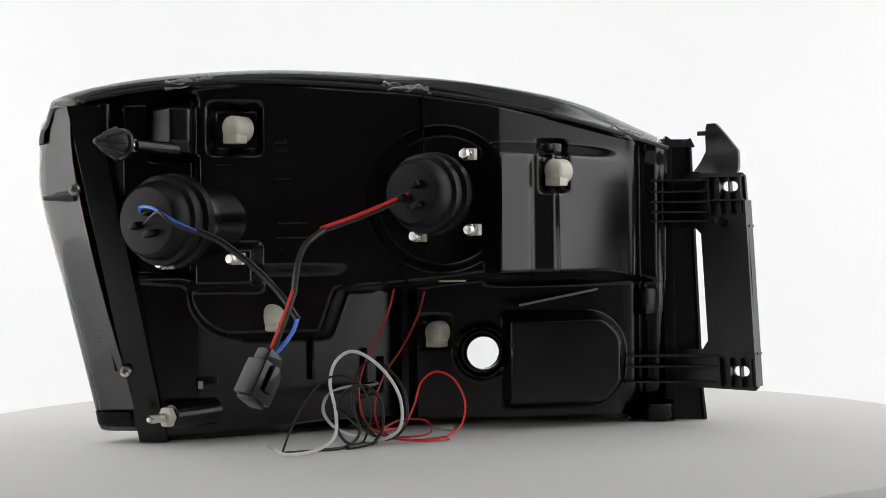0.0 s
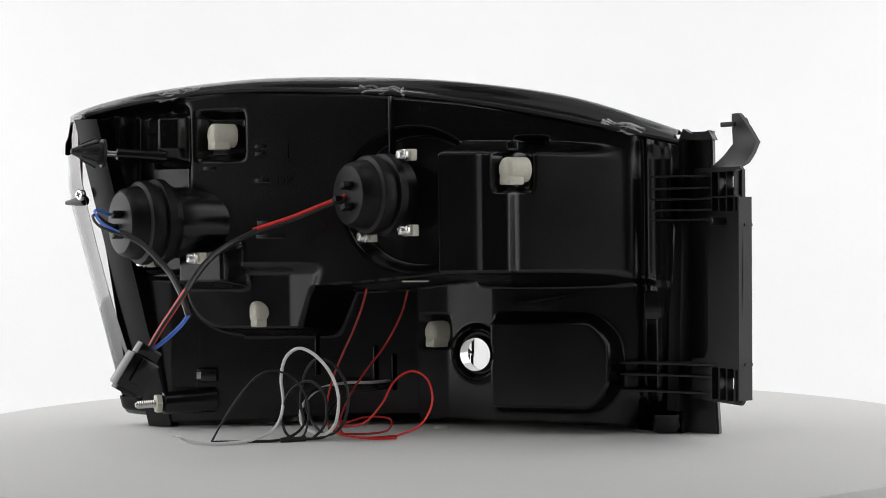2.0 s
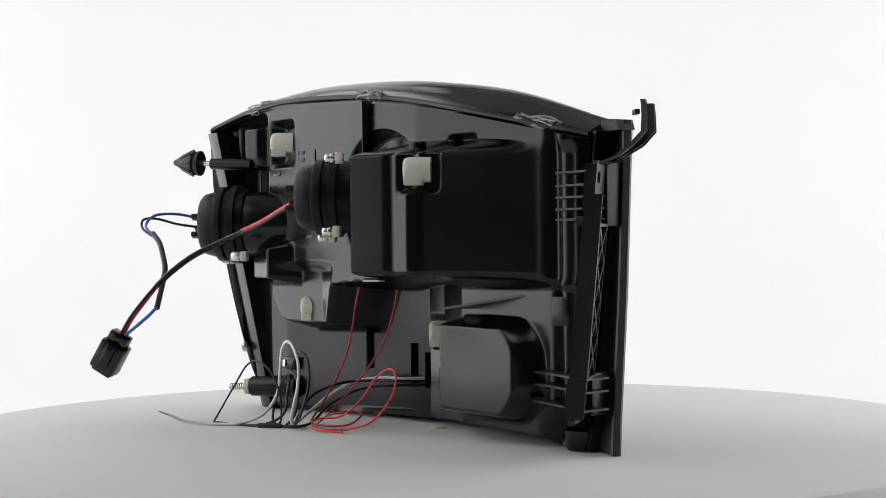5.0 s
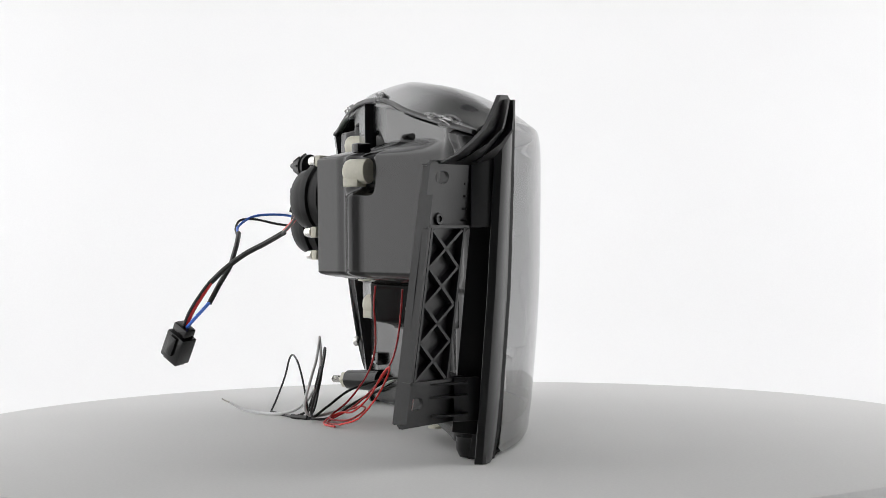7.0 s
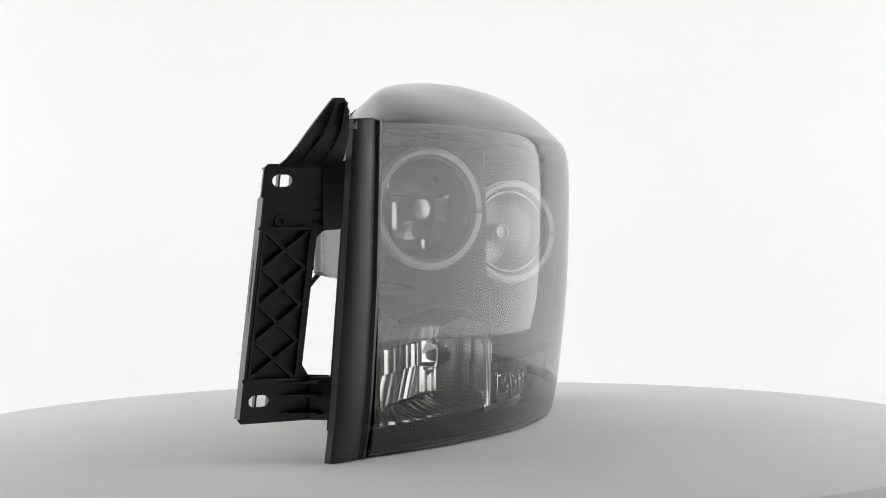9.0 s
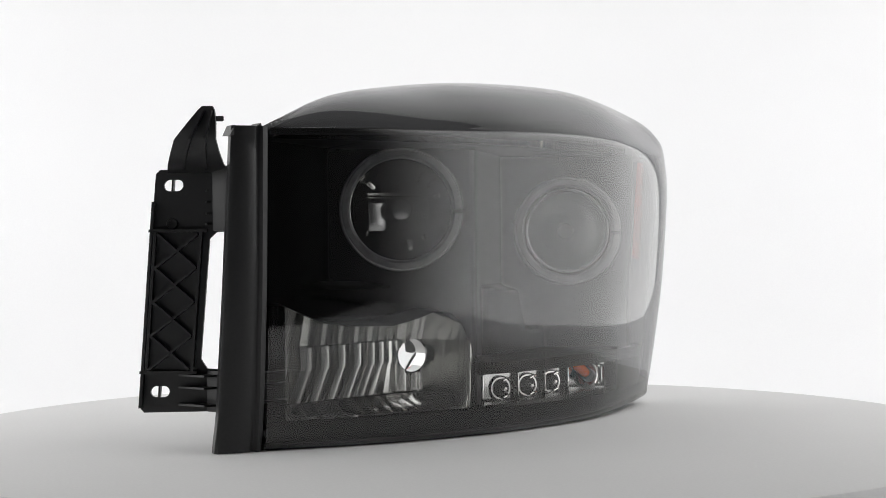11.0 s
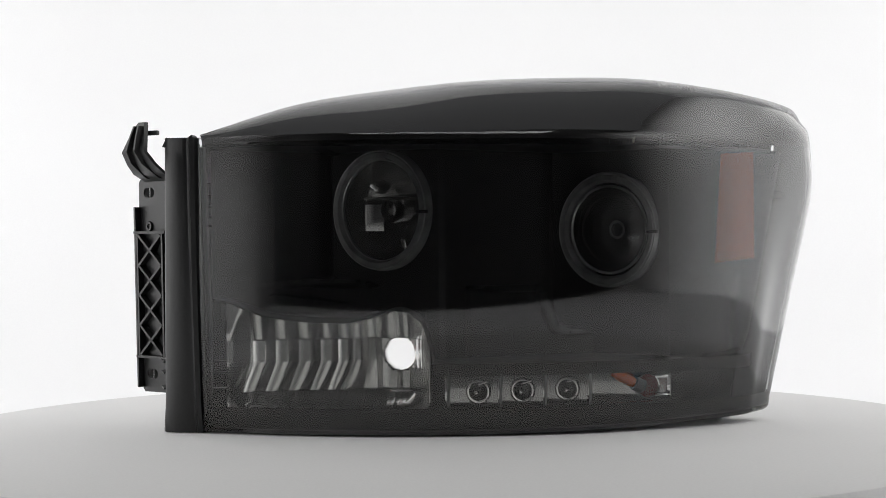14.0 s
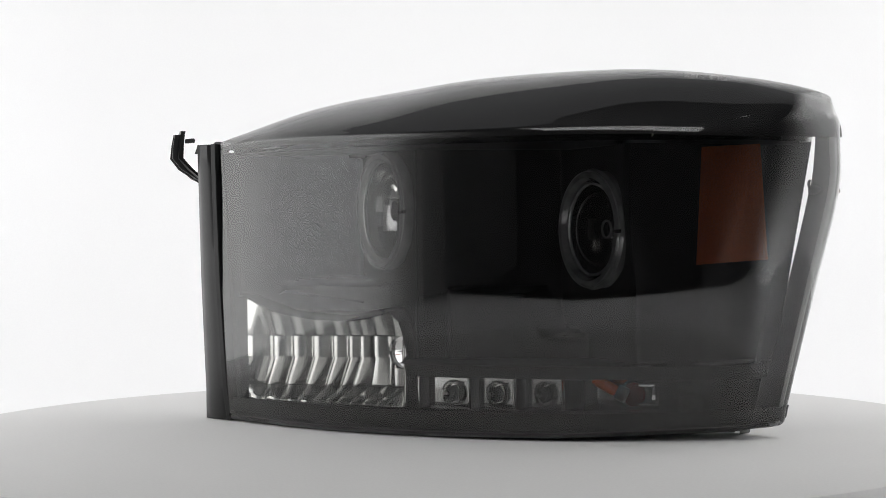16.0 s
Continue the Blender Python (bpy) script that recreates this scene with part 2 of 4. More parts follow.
def build_turntable():
    thing = tagged(new("turntable"), "round light grey turntable with a small white centre cap", "turntable")
    prof = [(0.0005, -0.014), (0.452, -0.014), (0.457, -0.011), (0.458, -0.004), (0.4565, -0.001), (0.454, 0.0), (0.0005, 0.0)]
    part("turntable_top", lathe(prof, seg=160), M_TABLE, thing)
    part("turntable_base", lathe([(0.001, -0.0795), (0.20, -0.0795), (0.20, -0.0145), (0.001, -0.0145)], seg=64), M_SATIN, thing)
    part("centre_cap", lathe([(0.0072, 0.0), (0.0070, 0.0012), (0.005, 0.0024), (0.0005, 0.0028)], pose(0.0018, -0.0056, 0.0), 24), M_CREAM, thing, "small white plastic centre cap")
    return thing


# ------------------------------------------------------------------ the headlight
FORE = Vector((0.492, 0.870, 0.0))  # the way the lamps shine
BACKW = -FORE

# lines that run along the clear cover from the bracket end to the wrapped-round end
COVER = [
    [(.199, .03, .004), (.12, .04, .003), (.04, .042, .003), (-.035, .036, .004), (-.12, .01, .005), (-.17, -.01, .007), (-.222, -.042, .009), (-.245, -.06, .01), (-.252, -.07, .011), (-.243, -.085, .011)],
    [(.198, .0512, .0015), (.12, .0662, .001), (.04, .0703, .001), (-.0332, .0624, .001), (-.1191, .0397, .002), (-.182, .0094, .004), (-.2495, -.0378, .007), (-.2665, -.0505, .009), (-.2785, -.0785, .01), (-.2465, -.088, .011)],
    [(.198, .0564, .02), (.12, .0719, .02), (.04, .0762, .02), (-.0338, .0685, .02), (-.1208, .0459, .02), (-.1851, .0152, .021), (-.2538, -.0324, .022), (-.271, -.0514, .023), (-.2834, -.0808, .024), (-.2485, -.094, .024)],
    [(.198, .0589, .05), (.12, .075, .05), (.04, .0795, .05), (-.0342, .072, .05), (-.1219, .0499, .05), (-.1873, .0193, .05), (-.2573, -.0279, .05), (-.2758, -.0524, .05), (-.2892, -.0835, .05), (-.2535, -.103, .052)],
    [(.198, .0629, .12), (.12, .08, .12), (.04, .0849, .12), (-.0348, .0777, .12), (-.1238, .0564, .12), (-.191, .0262, .12), (-.2635, -.0201, .12), (-.2885, -.055, .12), (-.3047, -.0907, .12), (-.27, -.115, .12)],
    [(.198, .0645, .2), (.12, .082, .2), (.04, .087, .2), (-.035, .08, .2), (-.1245, .059, .2), (-.1925, .029, .2), (-.266, -.017, .2), (-.303, -.058, .2), (-.3225, -.099, .2), (-.287, -.1255, .204)],
    [(.1978, .066, .246), (.12, .082, .245), (.04, .0865, .244), (-.035, .079, .243), (-.1245, .057, .242), (-.192, .027, .241), (-.264, -.02, .238), (-.304, -.06, .236), (-.323, -.101, .236), (-.2915, -.127, .24)],
    [(.1976, .0655, .2505), (.12, .077, .2545), (.04, .079, .256), (-.035, .07, .257), (-.1225, .047, .258), (-.188, .017, .258), (-.257, -.028, .256), (-.303, -.064, .256), (-.321, -.104, .256), (-.292, -.128, .256)],
    [(.1974, .0639, .2522), (.12, .0584, .2675), (.04, .0502, .275), (-.035, .0403, .279), (-.1217, .0179, .2808), (-.1856, -.0067, .2798), (-.2519, -.0466, .2752), (-.2981, -.0767, .2719), (-.3159, -.1079, .2638), (-.2911, -.1283, .2636)],
    [(.1972, .0619, .2535), (.12, .0367, .2778), (.04, .0166, .2901), (-.035, .0057, .2965), (-.1209, -.0161, .2988), (-.1828, -.0359, .297), (-.246, -.0683, .2904), (-.292, -.0916, .2814), (-.3117, -.1125, .2732), (-.29, -.1287, .2696)],
    [(.197, .06, .254), (.12, .015, .282), (.04, -.017, .2962), (-.035, -.029, .3035), (-.12, -.05, .3061), (-.18, -.065, .304), (-.24, -.09, .2965), (-.286, -.1065, .2865), (-.3075, -.117, .277), (-.289, -.129, .272)],
    [(.2, .045, .248), (.12, -.004, .271), (.04, -.03, .287), (-.035, -.048, .2975), (-.12, -.071, .302), (-.18, -.086, .3), (-.24, -.105, .2925), (-.276, -.117, .284), (-.29, -.125, .278), (-.286, -.129, .274)],
    [(.203, .04, .243), (.12, -.012, .264), (.04, -.037, .2795), (-.035, -.056, .289), (-.12, -.081, .2935), (-.18, -.097, .2925), (-.24, -.113, .2855), (-.273, -.123, .2785), (-.282, -.127, .276), (-.284, -.129, .272)],
]


def along(index, n):
    return catmull(COVER[index], n)


def cover_point(u, v):
    """Point of the cover: u 0..1 from bracket end to wrapped end, v in lines of COVER."""
    col = [catmull_at(line, u * (len(line) - 1)) for line in COVER]
    return Vector(catmull_at(col, v))


def catmull_at(p, s):
    k = min(int(s), len(p) - 2)
    f = s - k
    b, c = np.array(p[k], float), np.array(p[k + 1], float)
    a = np.array(p[k - 1], float) if k else 2 * b - c
    d = np.array(p[k + 2], float) if k + 2 < len(p) else 2 * c - b
    return 0.5 * (2 * b + (c - a) * f + (2 * a - 5 * b + 4 * c - d) * f * f + (3 * b - a - 3 * c + d) * f ** 3)


def build_cover(lamp):
    n_u, per = 110, 6
    lines = [catmull(line, n_u) for line in COVER]
    cols = list(zip(*lines))
    rows = [catmull(col, per * (len(COVER) - 1) + 1) for col in cols]
    # even out the run of the surface from end to end
    g = np.array([[tuple(p) for p in row] for row in rows])
    for _ in range(60):
        for f in (.50, -.51):
            g[1:-1] += f * ((g[:-2] + g[2:]) / 2 - g[1:-1])
    rows = [[tuple(p) for p in row] for row in g]
    part("lens_cover", grid_mesh(rows), M_LENS, lamp, "clear glossy polycarbonate cover", smooth=80)


SEAM_TOP = [(-.284, .272), (-.273, .2785), (-.24, .2855), (-.18, .2925), (-.12, .2935), (-.035, .289), (.04, .2795), (.12, .264), (.163, .252), (.203, .240)]
UPPER = [(-.30, -.118), (-.255, -.100), (-.195, -.098), (-.0135, -.060), (.05, -.042), (.163, .014), (.205, .030)]
LOWER = [(-.30, -.105), (-.245, -.090), (-.225, -.086), (-.20, -.078), (-.036, .021), (-.029, .022), (-.022, -.002), (.005, .001), (.05, -.002), (.16, .020), (.205, .032)]
BOXED = [(.04, -.102), (.048, -.102), (.0725, -.080), (.0765, -.0740), (.0945, -.0690), (.0985, -.0575), (.165, .012), (.19, .029), (.205, .032)]


def rear_depth(x, z):
    """y of the housing's rear surface at (x, z)."""
    y = lerp_curve(UPPER, x)
    low = lerp_curve(LOWER, x)
    # upper body ends over the lower recess
    edge = 0.128 + 0.006 * math.sin(x * 18)
    y = mix(y, low, smooth01(edge + .004, edge - .004, z))
    # ledge with the lower adjuster
    slant = (z - .084) * 0.35
    ledge = area(x, z, -.207, -.098 + slant, .084, .140, .007)
    if x < -.165 and z < .126:
        ledge *= smooth01(.0445, .0385, math.hypot(x + .165, z - .126))
    y = mix(y, -.072 - .22 * max(0, -.11 - x), ledge)
    # sunk corner round the aiming screw, with its two-sided buttress
    y = mix(y, -.086, area(x, z, -.262, -.198, .135, .280, .008))
    if -.24 < x < -.19:
        ridge = -.114 + abs(x + .2145) * 0.55 + max(0, .245 - z) * .4
        y = mix(y, min(y, ridge), area(x, z, -.236, -.198, .232, .274, .005))
    # pocket of the upper adjuster
    y += .013 * area(x, z, -.186, -.147, .236, .274, .006)
    # round well behind the middle bulb
    y += .017 * disc(x, z, .002, .197, .058, .006) * smooth01(.05, .04, x)
    # cooling box
    y = mix(y, lerp_curve(BOXED, x), area(x, z, .0425, .30, .130, .2385 - max(0, x - .10) * .05, .010))
    y += .012 * area(x, z, .084, .106, .203, .246, .005)
    # block under the outer bulb
    y = mix(y, -.112, area(x, z, -.200, -.149, .126, .160, .006))
    # rounded tank beside the turn-lamp hole
    tank = area(x, z, .0555, .158, .020, .0965, .006)
    if tank > 0 and x > .13:
        tank *= smooth01(.049, .043, math.hypot(max(0, x - .115), (z - .058) * 1.05))
    y = mix(y, lerp_curve([(.05, -.030), (.16, -.005)], x), tank)
    y = mix(y, -.006, disc(x, z, .0345, .0655, .0235, .004))
    y += .010 * disc(x, z, .0345, .0655, .0195, .003)
    y += .004 * area(x, z, -.02, .006, .070, .096, .005)
    # upright flutes by the bracket
    y += .006 * math.exp(-((x - .176) / .004) ** 2) - .005 * math.exp(-((x - .190) / .005) ** 2)
    y += .028 * smooth01(.034, .0, z) * smooth01(.150, .185, x)
    return y


def build_housing(lamp):
    n_x, n_z = 300, 200
    rows = []
    for j in range(n_z + 1):
        b = j / n_z
        row = []
        for i in range(n_x + 1):
            a = i / n_x
            left = mix(-.2365, -.284, b)
            x = mix(left, -.215, a / .12) if a < .12 else mix(-.215, .2035, (a - .12) / .88)
            z_top = lerp_curve(SEAM_TOP, x)
            z_low = .001 + .004 * smooth01(-.2, -.1, x) * smooth01(.19, .12, x)
            z = mix(z_low, .236, b / .82) if b < .82 else mix(.236, z_top, (b - .82) / .18)
            y = rear_depth(x, z)
            rim = min(i / 5, (n_x - i) / 3, (n_z - j) / 3, j / 3, 1.0)
            if rim < 1:
                edge_y = lerp_curve([(-.29, -.129), (-.24, -.113), (-.18, -.097), (-.035, -.056), (.04, -.037), (.12, -.012), (.205, .040)], x)
                edge_y = mix(lerp_curve([(-.25, -.090), (-.2, -.068), (0, .016), (.2, .036)], x), edge_y, smooth01(0, .75, b) if i > 5 else b)
                y = mix(edge_y, y, rim)
            row.append((x, y, z))
        rows.append(row)
    bm = bmesh.new()
    vs = [[bm.verts.new(p) for p in row] for row in rows]
    for j in range(n_z):
        for i in range(n_x):
            q = (vs[j][i], vs[j][i + 1], vs[j + 1][i + 1], vs[j + 1][i])
            c = sum((v.co for v in q), Vector()) / 4
            if math.hypot(c.x - .0345, c.z - .0655) > .0150:
                bm.faces.new(q)
    body = part("housing", bm, M_BLACK, lamp, "black moulded plastic rear housing", smooth=70)
    # rim of the turn-lamp hole
    ring = lathe([(.0148, -.004), (.0148, .001), (.0160, .0022), (.0180, .0022), (.0190, .001), (.0190, -.004)], Matrix.Translation((.0345, .0035, .0655)) @ frame_of((0, -1, 0)), 36, caps=False)
    part("bulb_socket_rim", ring, M_BLACK, body)
    # thin stiffening ribs
    for x, z0, z1 in ((-.0135, .236, .284), (-.066, .030, .070), (-.052, .030, .062), (-.110, .045, .082)):
        y = rear_depth(x, (z0 + z1) / 2) - .002
        part("rib", block(.0016, .010, z1 - z0, pose(x, y, (z0 + z1) / 2), .0005), M_BLACK, body)
    fin = plate([(.066, .1055), (.066, .1075), (.138, .1198), (.143, .116), (.137, .1175)], [], .030, lambda s, z, d: (s, -.026 + (s - .066) * .58 + d, z))
    part("fin", fin, M_BLACK, body)
    part("latch_pocket", block(.017, .012, .024, pose(.184, .026, .107, 0, 0, 30), .0025), M_BLACK, body)
    part("flange_pad", block(.010, .014, .008, pose(.0935, -.058, .2385, 0, 0, 40), .002), M_BLACK, body)
    # two feet at the bracket end
    part("foot", lathe([(.004, 0.0), (.011, .0008), (.0135, .006), (.0135, .016)], pose(.192, .036, .0), 24), M_BLACK, body)
    # raised letters on the rear panel
    for word, x, z, size in (("L", -.1085, .2325, .021), ("12V", -.1175, .2120, .0100)):
        cu = bpy.data.curves.new("raised_letters", "FONT")
        cu.body, cu.size, cu.extrude = word, size, .0005
        tmp = bpy.data.objects.new("tmp", cu)
        scene.collection.objects.link(tmp)
        bpy.context.view_layer.update()
        me = bpy.data.meshes.new_from_object(tmp)
        bpy.data.objects.remove(tmp)
        me.materials.append(M_BLACK)
        ob = new("raised_letters", me)
        ob.parent = body
        ob.matrix_basis = pose(x, rear_depth(x, z) - .0004, z, 90, 0, 11.9)
    for x, z, w in ((-.130, .245, .010), (-.130, .2385, .010), (-.129, .2155, .013), (-.122, .1795, .024), (-.122, .1675, .026), (-.176, .227, .012)):
        part("raised_mark", block(w, .0012, .0035, pose(x, rear_depth(x, z) - .0001, z, 0, 0, 12), .0003), M_BLACK, body)
    # side flange under the wrapped end of the cover
    rows = []
    for b in np.linspace(0, 1, 20):
        x, y, z = mix(-.2365, -.284, b), mix(-.090, -.129, b), mix(.001, .272, b)
        rows.append([(x - .010, y + .020, z), (x - .011, y + .002, z), (x - .010, y - .001, z), (x, y - .001, z), (x + .012, y + .002, z), (x + .014, y + .018, z)])
    part("side_flange", grid_mesh(rows), M_BLACK, body)


def build_seam(lamp):
    top = [Vector(p) for p in along(12, 60)]
    strip = tube([tuple(p + Vector((0, -.001, .0))) for p in top[::4]], .0022, 100, 6)
    seam = part("seam_bead", strip, M_SATIN, lamp, "black seam along the top edge")
    for at, wide in ((.055, .02), (.325, .022), (.59, .02)):
        k = round(at * 59)
        base = top[k]
        t = (top[min(k + 2, 59)] - top[max(k - 2, 0)]).normalized()
        rng = random.Random(k)
        bm = bmesh.new()
        for s in range(9):
            pts = []
            for q in range(5):
                pts.append(tuple(base + t * ((q - 2) * wide * .42 + rng.uniform(-.004, .004)) + Vector((0, rng.uniform(-.004, .006), rng.uniform(-.003, .006)))))
            tube(pts, rng.uniform(.0006, .0013), 14, 5, bm)
        part("glue_blob", bm, M_GLUE, seam, "ragged lump of dried clear glue")


def build_trim(lamp):
    """Upright black end trim beside the cover, towards the bracket."""
    rows = []
    for b in np.linspace(0, 1, 26):
        z = .0005 + b * .2515
        yi = lerp_curve([(0, .0500), (.08, .0540), (.2, .0575), (.5, .0635), (.8, .0665), (1, .0680)], b)
        yo = lerp_curve([(0, .0460), (.2, .0505), (.5, .0565), (.8, .0610), (1, .0640)], b)
        x1 = mix(.2350, .2275, b) + .0015 * smooth01(.12, 0, b)

        def face(f):
            return mix(yi, yo, f) + .0016 * math.sin(math.pi * f)

        rows.append([(.1985, yi - .002, z), (.2002, yi + .0010, z), (.2042, yi + .0016, z), (.2062, yi - .0012, z), (.2075, yi - .0016, z), (.2105, face(.30), z), (mix(.2075, x1, .6), face(.62), z), (x1 - .0018, face(.96), z), (x1, yo - .0020, z),
                     (x1 - .0004, yo - .0075, z), (x1 - .0026, yo - .0080, z), (x1 - .0040, yo - .004, z), (.2075, yi - .008, z), (.206, yi - .018, z), (.1985, yi - .010, z)])
    bm = grid_mesh(rows, closed_u=True)
    bm.verts.ensure_lookup_table()
    n = len(rows[0])
    bm.faces.new([bm.verts[i] for i in range(n)][::-1])
    bm.faces.new([bm.verts[len(bm.verts) - n + i] for i in range(n)])
    trim = part("end_trim", bm, M_SATIN, lamp, "satin black end trim strip")
    part("trim_lug", plate([(0, 0), (.03, 0), (.026, .008), (.018, .004), (.010, .006), (.004, .010)], [], .014, lambda s, z, d: (.1995 + s, .050 + d, .2445 + z)), M_SATIN, trim)


def bracket_place(s, z, d):
    """Plan of the slanted mounting plate: s from its outer edge inwards, d into its front side."""
    lean_x, lean_y = -.030 * (z - .046), .125 * (z - .046)
    return (.2755 - .81 * s - .586 * d + lean_x, -.012 + .586 * s - .81 * d + lean_y, z)


def build_bracket(lamp):
    outline = [(.006, .030), (.003, .033), (.003, .060), (.002, .13), (.003, .2165), (.006, .2195), (.067, .2205), (.068, .213),
               (.070, .172), (.0535, .171), (.0485, .166), (.0480, .072), (.0535, .0645), (.070, .0635), (.070, .031)]
    holes = [slot_loop(.0175, .2075, .0032, .0044), slot_loop(.0175, .0465, .0032, .0044)]
    bracket = part("bracket", plate(outline, holes, .0032, bracket_place), M_SATIN, lamp, "black plastic mounting bracket with cross ribs", smooth=25)

    def rib(s0, z0, s1, z1, w=.0016, deep=.007, front=True):
        L = math.hypot(s1 - s0, z1 - z0)
        ns, nz = -(z1 - z0) / L * w / 2, (s1 - s0) / L * w / 2
        base = -.0005 if not front else -deep
        loop = [(s0 + ns, z0 + nz), (s1 + ns, z1 + nz), (s1 - ns, z1 - nz), (s0 - ns, z0 - nz)]
        return plate(loop, [], deep if front else deep, lambda s, z, d: bracket_place(s, z, d + (-.006 if front else .0028)))

    # black disc set on the plate for the dark inside a small hole
    part("hole_disc", lathe([(.0022, .0), (.0022, .0014), (.0040, .0016), (.0046, .0002)], Matrix.Translation(bracket_place(.0185, .178, -.0003)) @ frame_of((.586, .81, 0)), 20), M_WIRE, bracket, "small black disc for the dark of a hole")
    # cross ribs on the face of the plate
    zs = [.064, .0905, .117, .1435, .170]
    for a, b in zip(zs, zs[1:]):
        part("cross_rib", rib(.008, a, .040, b, .0022, .0075), M_SATIN, bracket)
        part("cross_rib", rib(.040, a, .008, b, .0022, .0075), M_SATIN, bracket)
    for s in (.0065, .0425):
        part("edge_rib", rib(s, .062, s, .1725, .0022, .0075), M_SATIN, bracket)
    for z in (.062, .1725):
        part("edge_rib", rib(.0015, z, .047, z, .0022, .0075), M_SATIN, bracket)
    # ribs behind the plate that run to the housing
    for z in (.2135, .2035, .1945, .1855, .1775):
        loop = [(.2360, .024), (.2360, .034), (.185, .040), (.186, .018), (.205, .020)]
        bm = bmesh.new()
        lo = [bm.verts.new((x, y, z - .0008)) for x, y in loop]
        hi = [bm.verts.new((x, y, z + .0008)) for x, y in loop]
        bm.faces.new(lo[::-1]), bm.faces.new(hi)
        for i in range(len(loop)):
            bm.faces.new((lo[i], lo[(i + 1) % len(loop)], hi[(i + 1) % len(loop)], hi[i]))
        part("web_rib", bm, M_SATIN, bracket)
    for z in (.0595, .0500, .0365):
        loop = [(.250, .008), (.240, .034), (.165, .030), (.160, .010), (.185, .012)]
        bm = bmesh.new()
        lo = [bm.verts.new((x, y, z - .0008)) for x, y in loop]
        hi = [bm.verts.new((x, y, z + .0008)) for x, y in loop]
        bm.faces.new(lo[::-1]), bm.faces.new(hi)
        for i in range(len(loop)):
            bm.faces.new((lo[i], lo[(i + 1) % len(loop)], hi[(i + 1) % len(loop)], hi[i]))
        part("web_rib", bm, M_SATIN, bracket)
    for z0, z1 in ((.172, .222), (.031, .063)):
        part("arm", block(.003, .020, z1 - z0, pose(.2275, .032 + .1 * (z0 - .03), (z0 + z1) / 2, 0, 0, 25), .0008), M_SATIN, bracket)
    for s in (.006, .016, .026, .036):
        part("stiffener", rib(s, .184, s, .2165, .0014, .006, False), M_SATIN, bracket)
        part("stiffener", rib(s, .033, s, .058, .0014, .006, False), M_SATIN, bracket)
    for z in (.1955, .2165):
        part("stiffener", rib(.004, z, .044, z, .0014, .006, False), M_SATIN, bracket)
    # hooked arm that rises to the tip
    rows = []
    for z, d, s0, s1 in ((.2170, .000, .012, .060), (.2230, .014, .015, .058), (.2310, .023, .0185, .056), (.2410, .0310, .0225, .054), (.2530, .0295, .031, .053), (.2625, .0275, .038, .051), (.2660, .0262, .041, .049)):
        rows.append([bracket_place(s0, z, -d), bracket_place(s1, z, -d), bracket_place(s1, z, -d + .004), bracket_place(s0, z, -d + .004)])
    bm = grid_mesh(rows, closed_u=True)
    bm.verts.ensure_lookup_table()
    bm.faces.new([bm.verts[i] for i in range(4)]), bm.faces.new([bm.verts[24 + i] for i in range(4)])
    hook = part("hook", bm, M_SATIN, bracket, smooth=50)
    for a, b in ((.026, .043), (.044, .049)):
        rows = []
        for z, d, f in ((.2190, .004, 0), (.2310, .023, .3), (.2410, .0310, .55), (.2530, .0295, .8), (.2625, .0275, 1)):
            c = mix(a, b, f)
            rows.append([bracket_place(c - .001, z, -d - .005), bracket_place(c + .001, z, -d - .005), bracket_place(c + .001, z, -d + .001), bracket_place(c - .001, z, -d + .001)])
        part("hook_rib", grid_mesh(rows, closed_u=True), M_SATIN, bracket)
    part("prong", block(.014, .004, .004, pose(.2400, .0590, .2570, 0, 0, -20), .0008), M_SATIN, bracket)
    part("outer_lip", rib(.0036, .034, .0036, .195, .0022, .013), M_SATIN, bracket)
    part("peg", lathe([(.0035, 0), (.0035, .012), (.002, .013)], Matrix.Translation(bracket_place(.026, .176, .003)) @ frame_of((-.707, -.707, 0)), 14), M_SATIN, bracket)


def build_boot(lamp, face, r, depth, label):
    """Rubber bulb boot on a collar, with three contact tabs."""
    m = Matrix.Translation(face) @ frame_of(BACKW)
    prof = [(.001, .0), (r * .55, -.0003), (r * .72, -.0012), (r * .80, -.004), (r * .86, -.012), (r * .88, -.016), (r * .98, -.0175), (r * 1.0, -.020), (r * 1.0, -.0245),
            (r * .93, -.026), (r * .93, -.030), (r * 1.04, -.0315), (r * 1.05, -.038), (r * .95, -.039), (r * .92, -depth)]
    boot = part("bulb_boot", lathe(prof, m, 48), M_RUBBER, lamp, label)
    for dx, dz in ((.007, .007), (-.006, -.004), (.008, -.010)):
        part("contact_tab", block(.008, .005, .012, m @ pose(dx, dz, .003, 0, 0, 20), .001), M_RUBBER, boot)
    return m


def metal_screw(lamp, place, axis, length=.014, r=.0042):
    m = Matrix.Translation(place) @ frame_of(axis)
    nut = part("adjuster_screw", lathe([(r * .55, -length), (r * .55, -.006), (r * 1.15, -.006), (r * 1.15, -.004), (r, -.0035), (r, 0), (r * .8, .0012), (.0005, .0014)], m, 16), M_STEEL, lamp, "bright zinc-plated screw")
    part("clip", block(r * 2.6, r * 2.2, .006, m @ pose(0, 0, -.011), .0008), M_CREAM, nut)


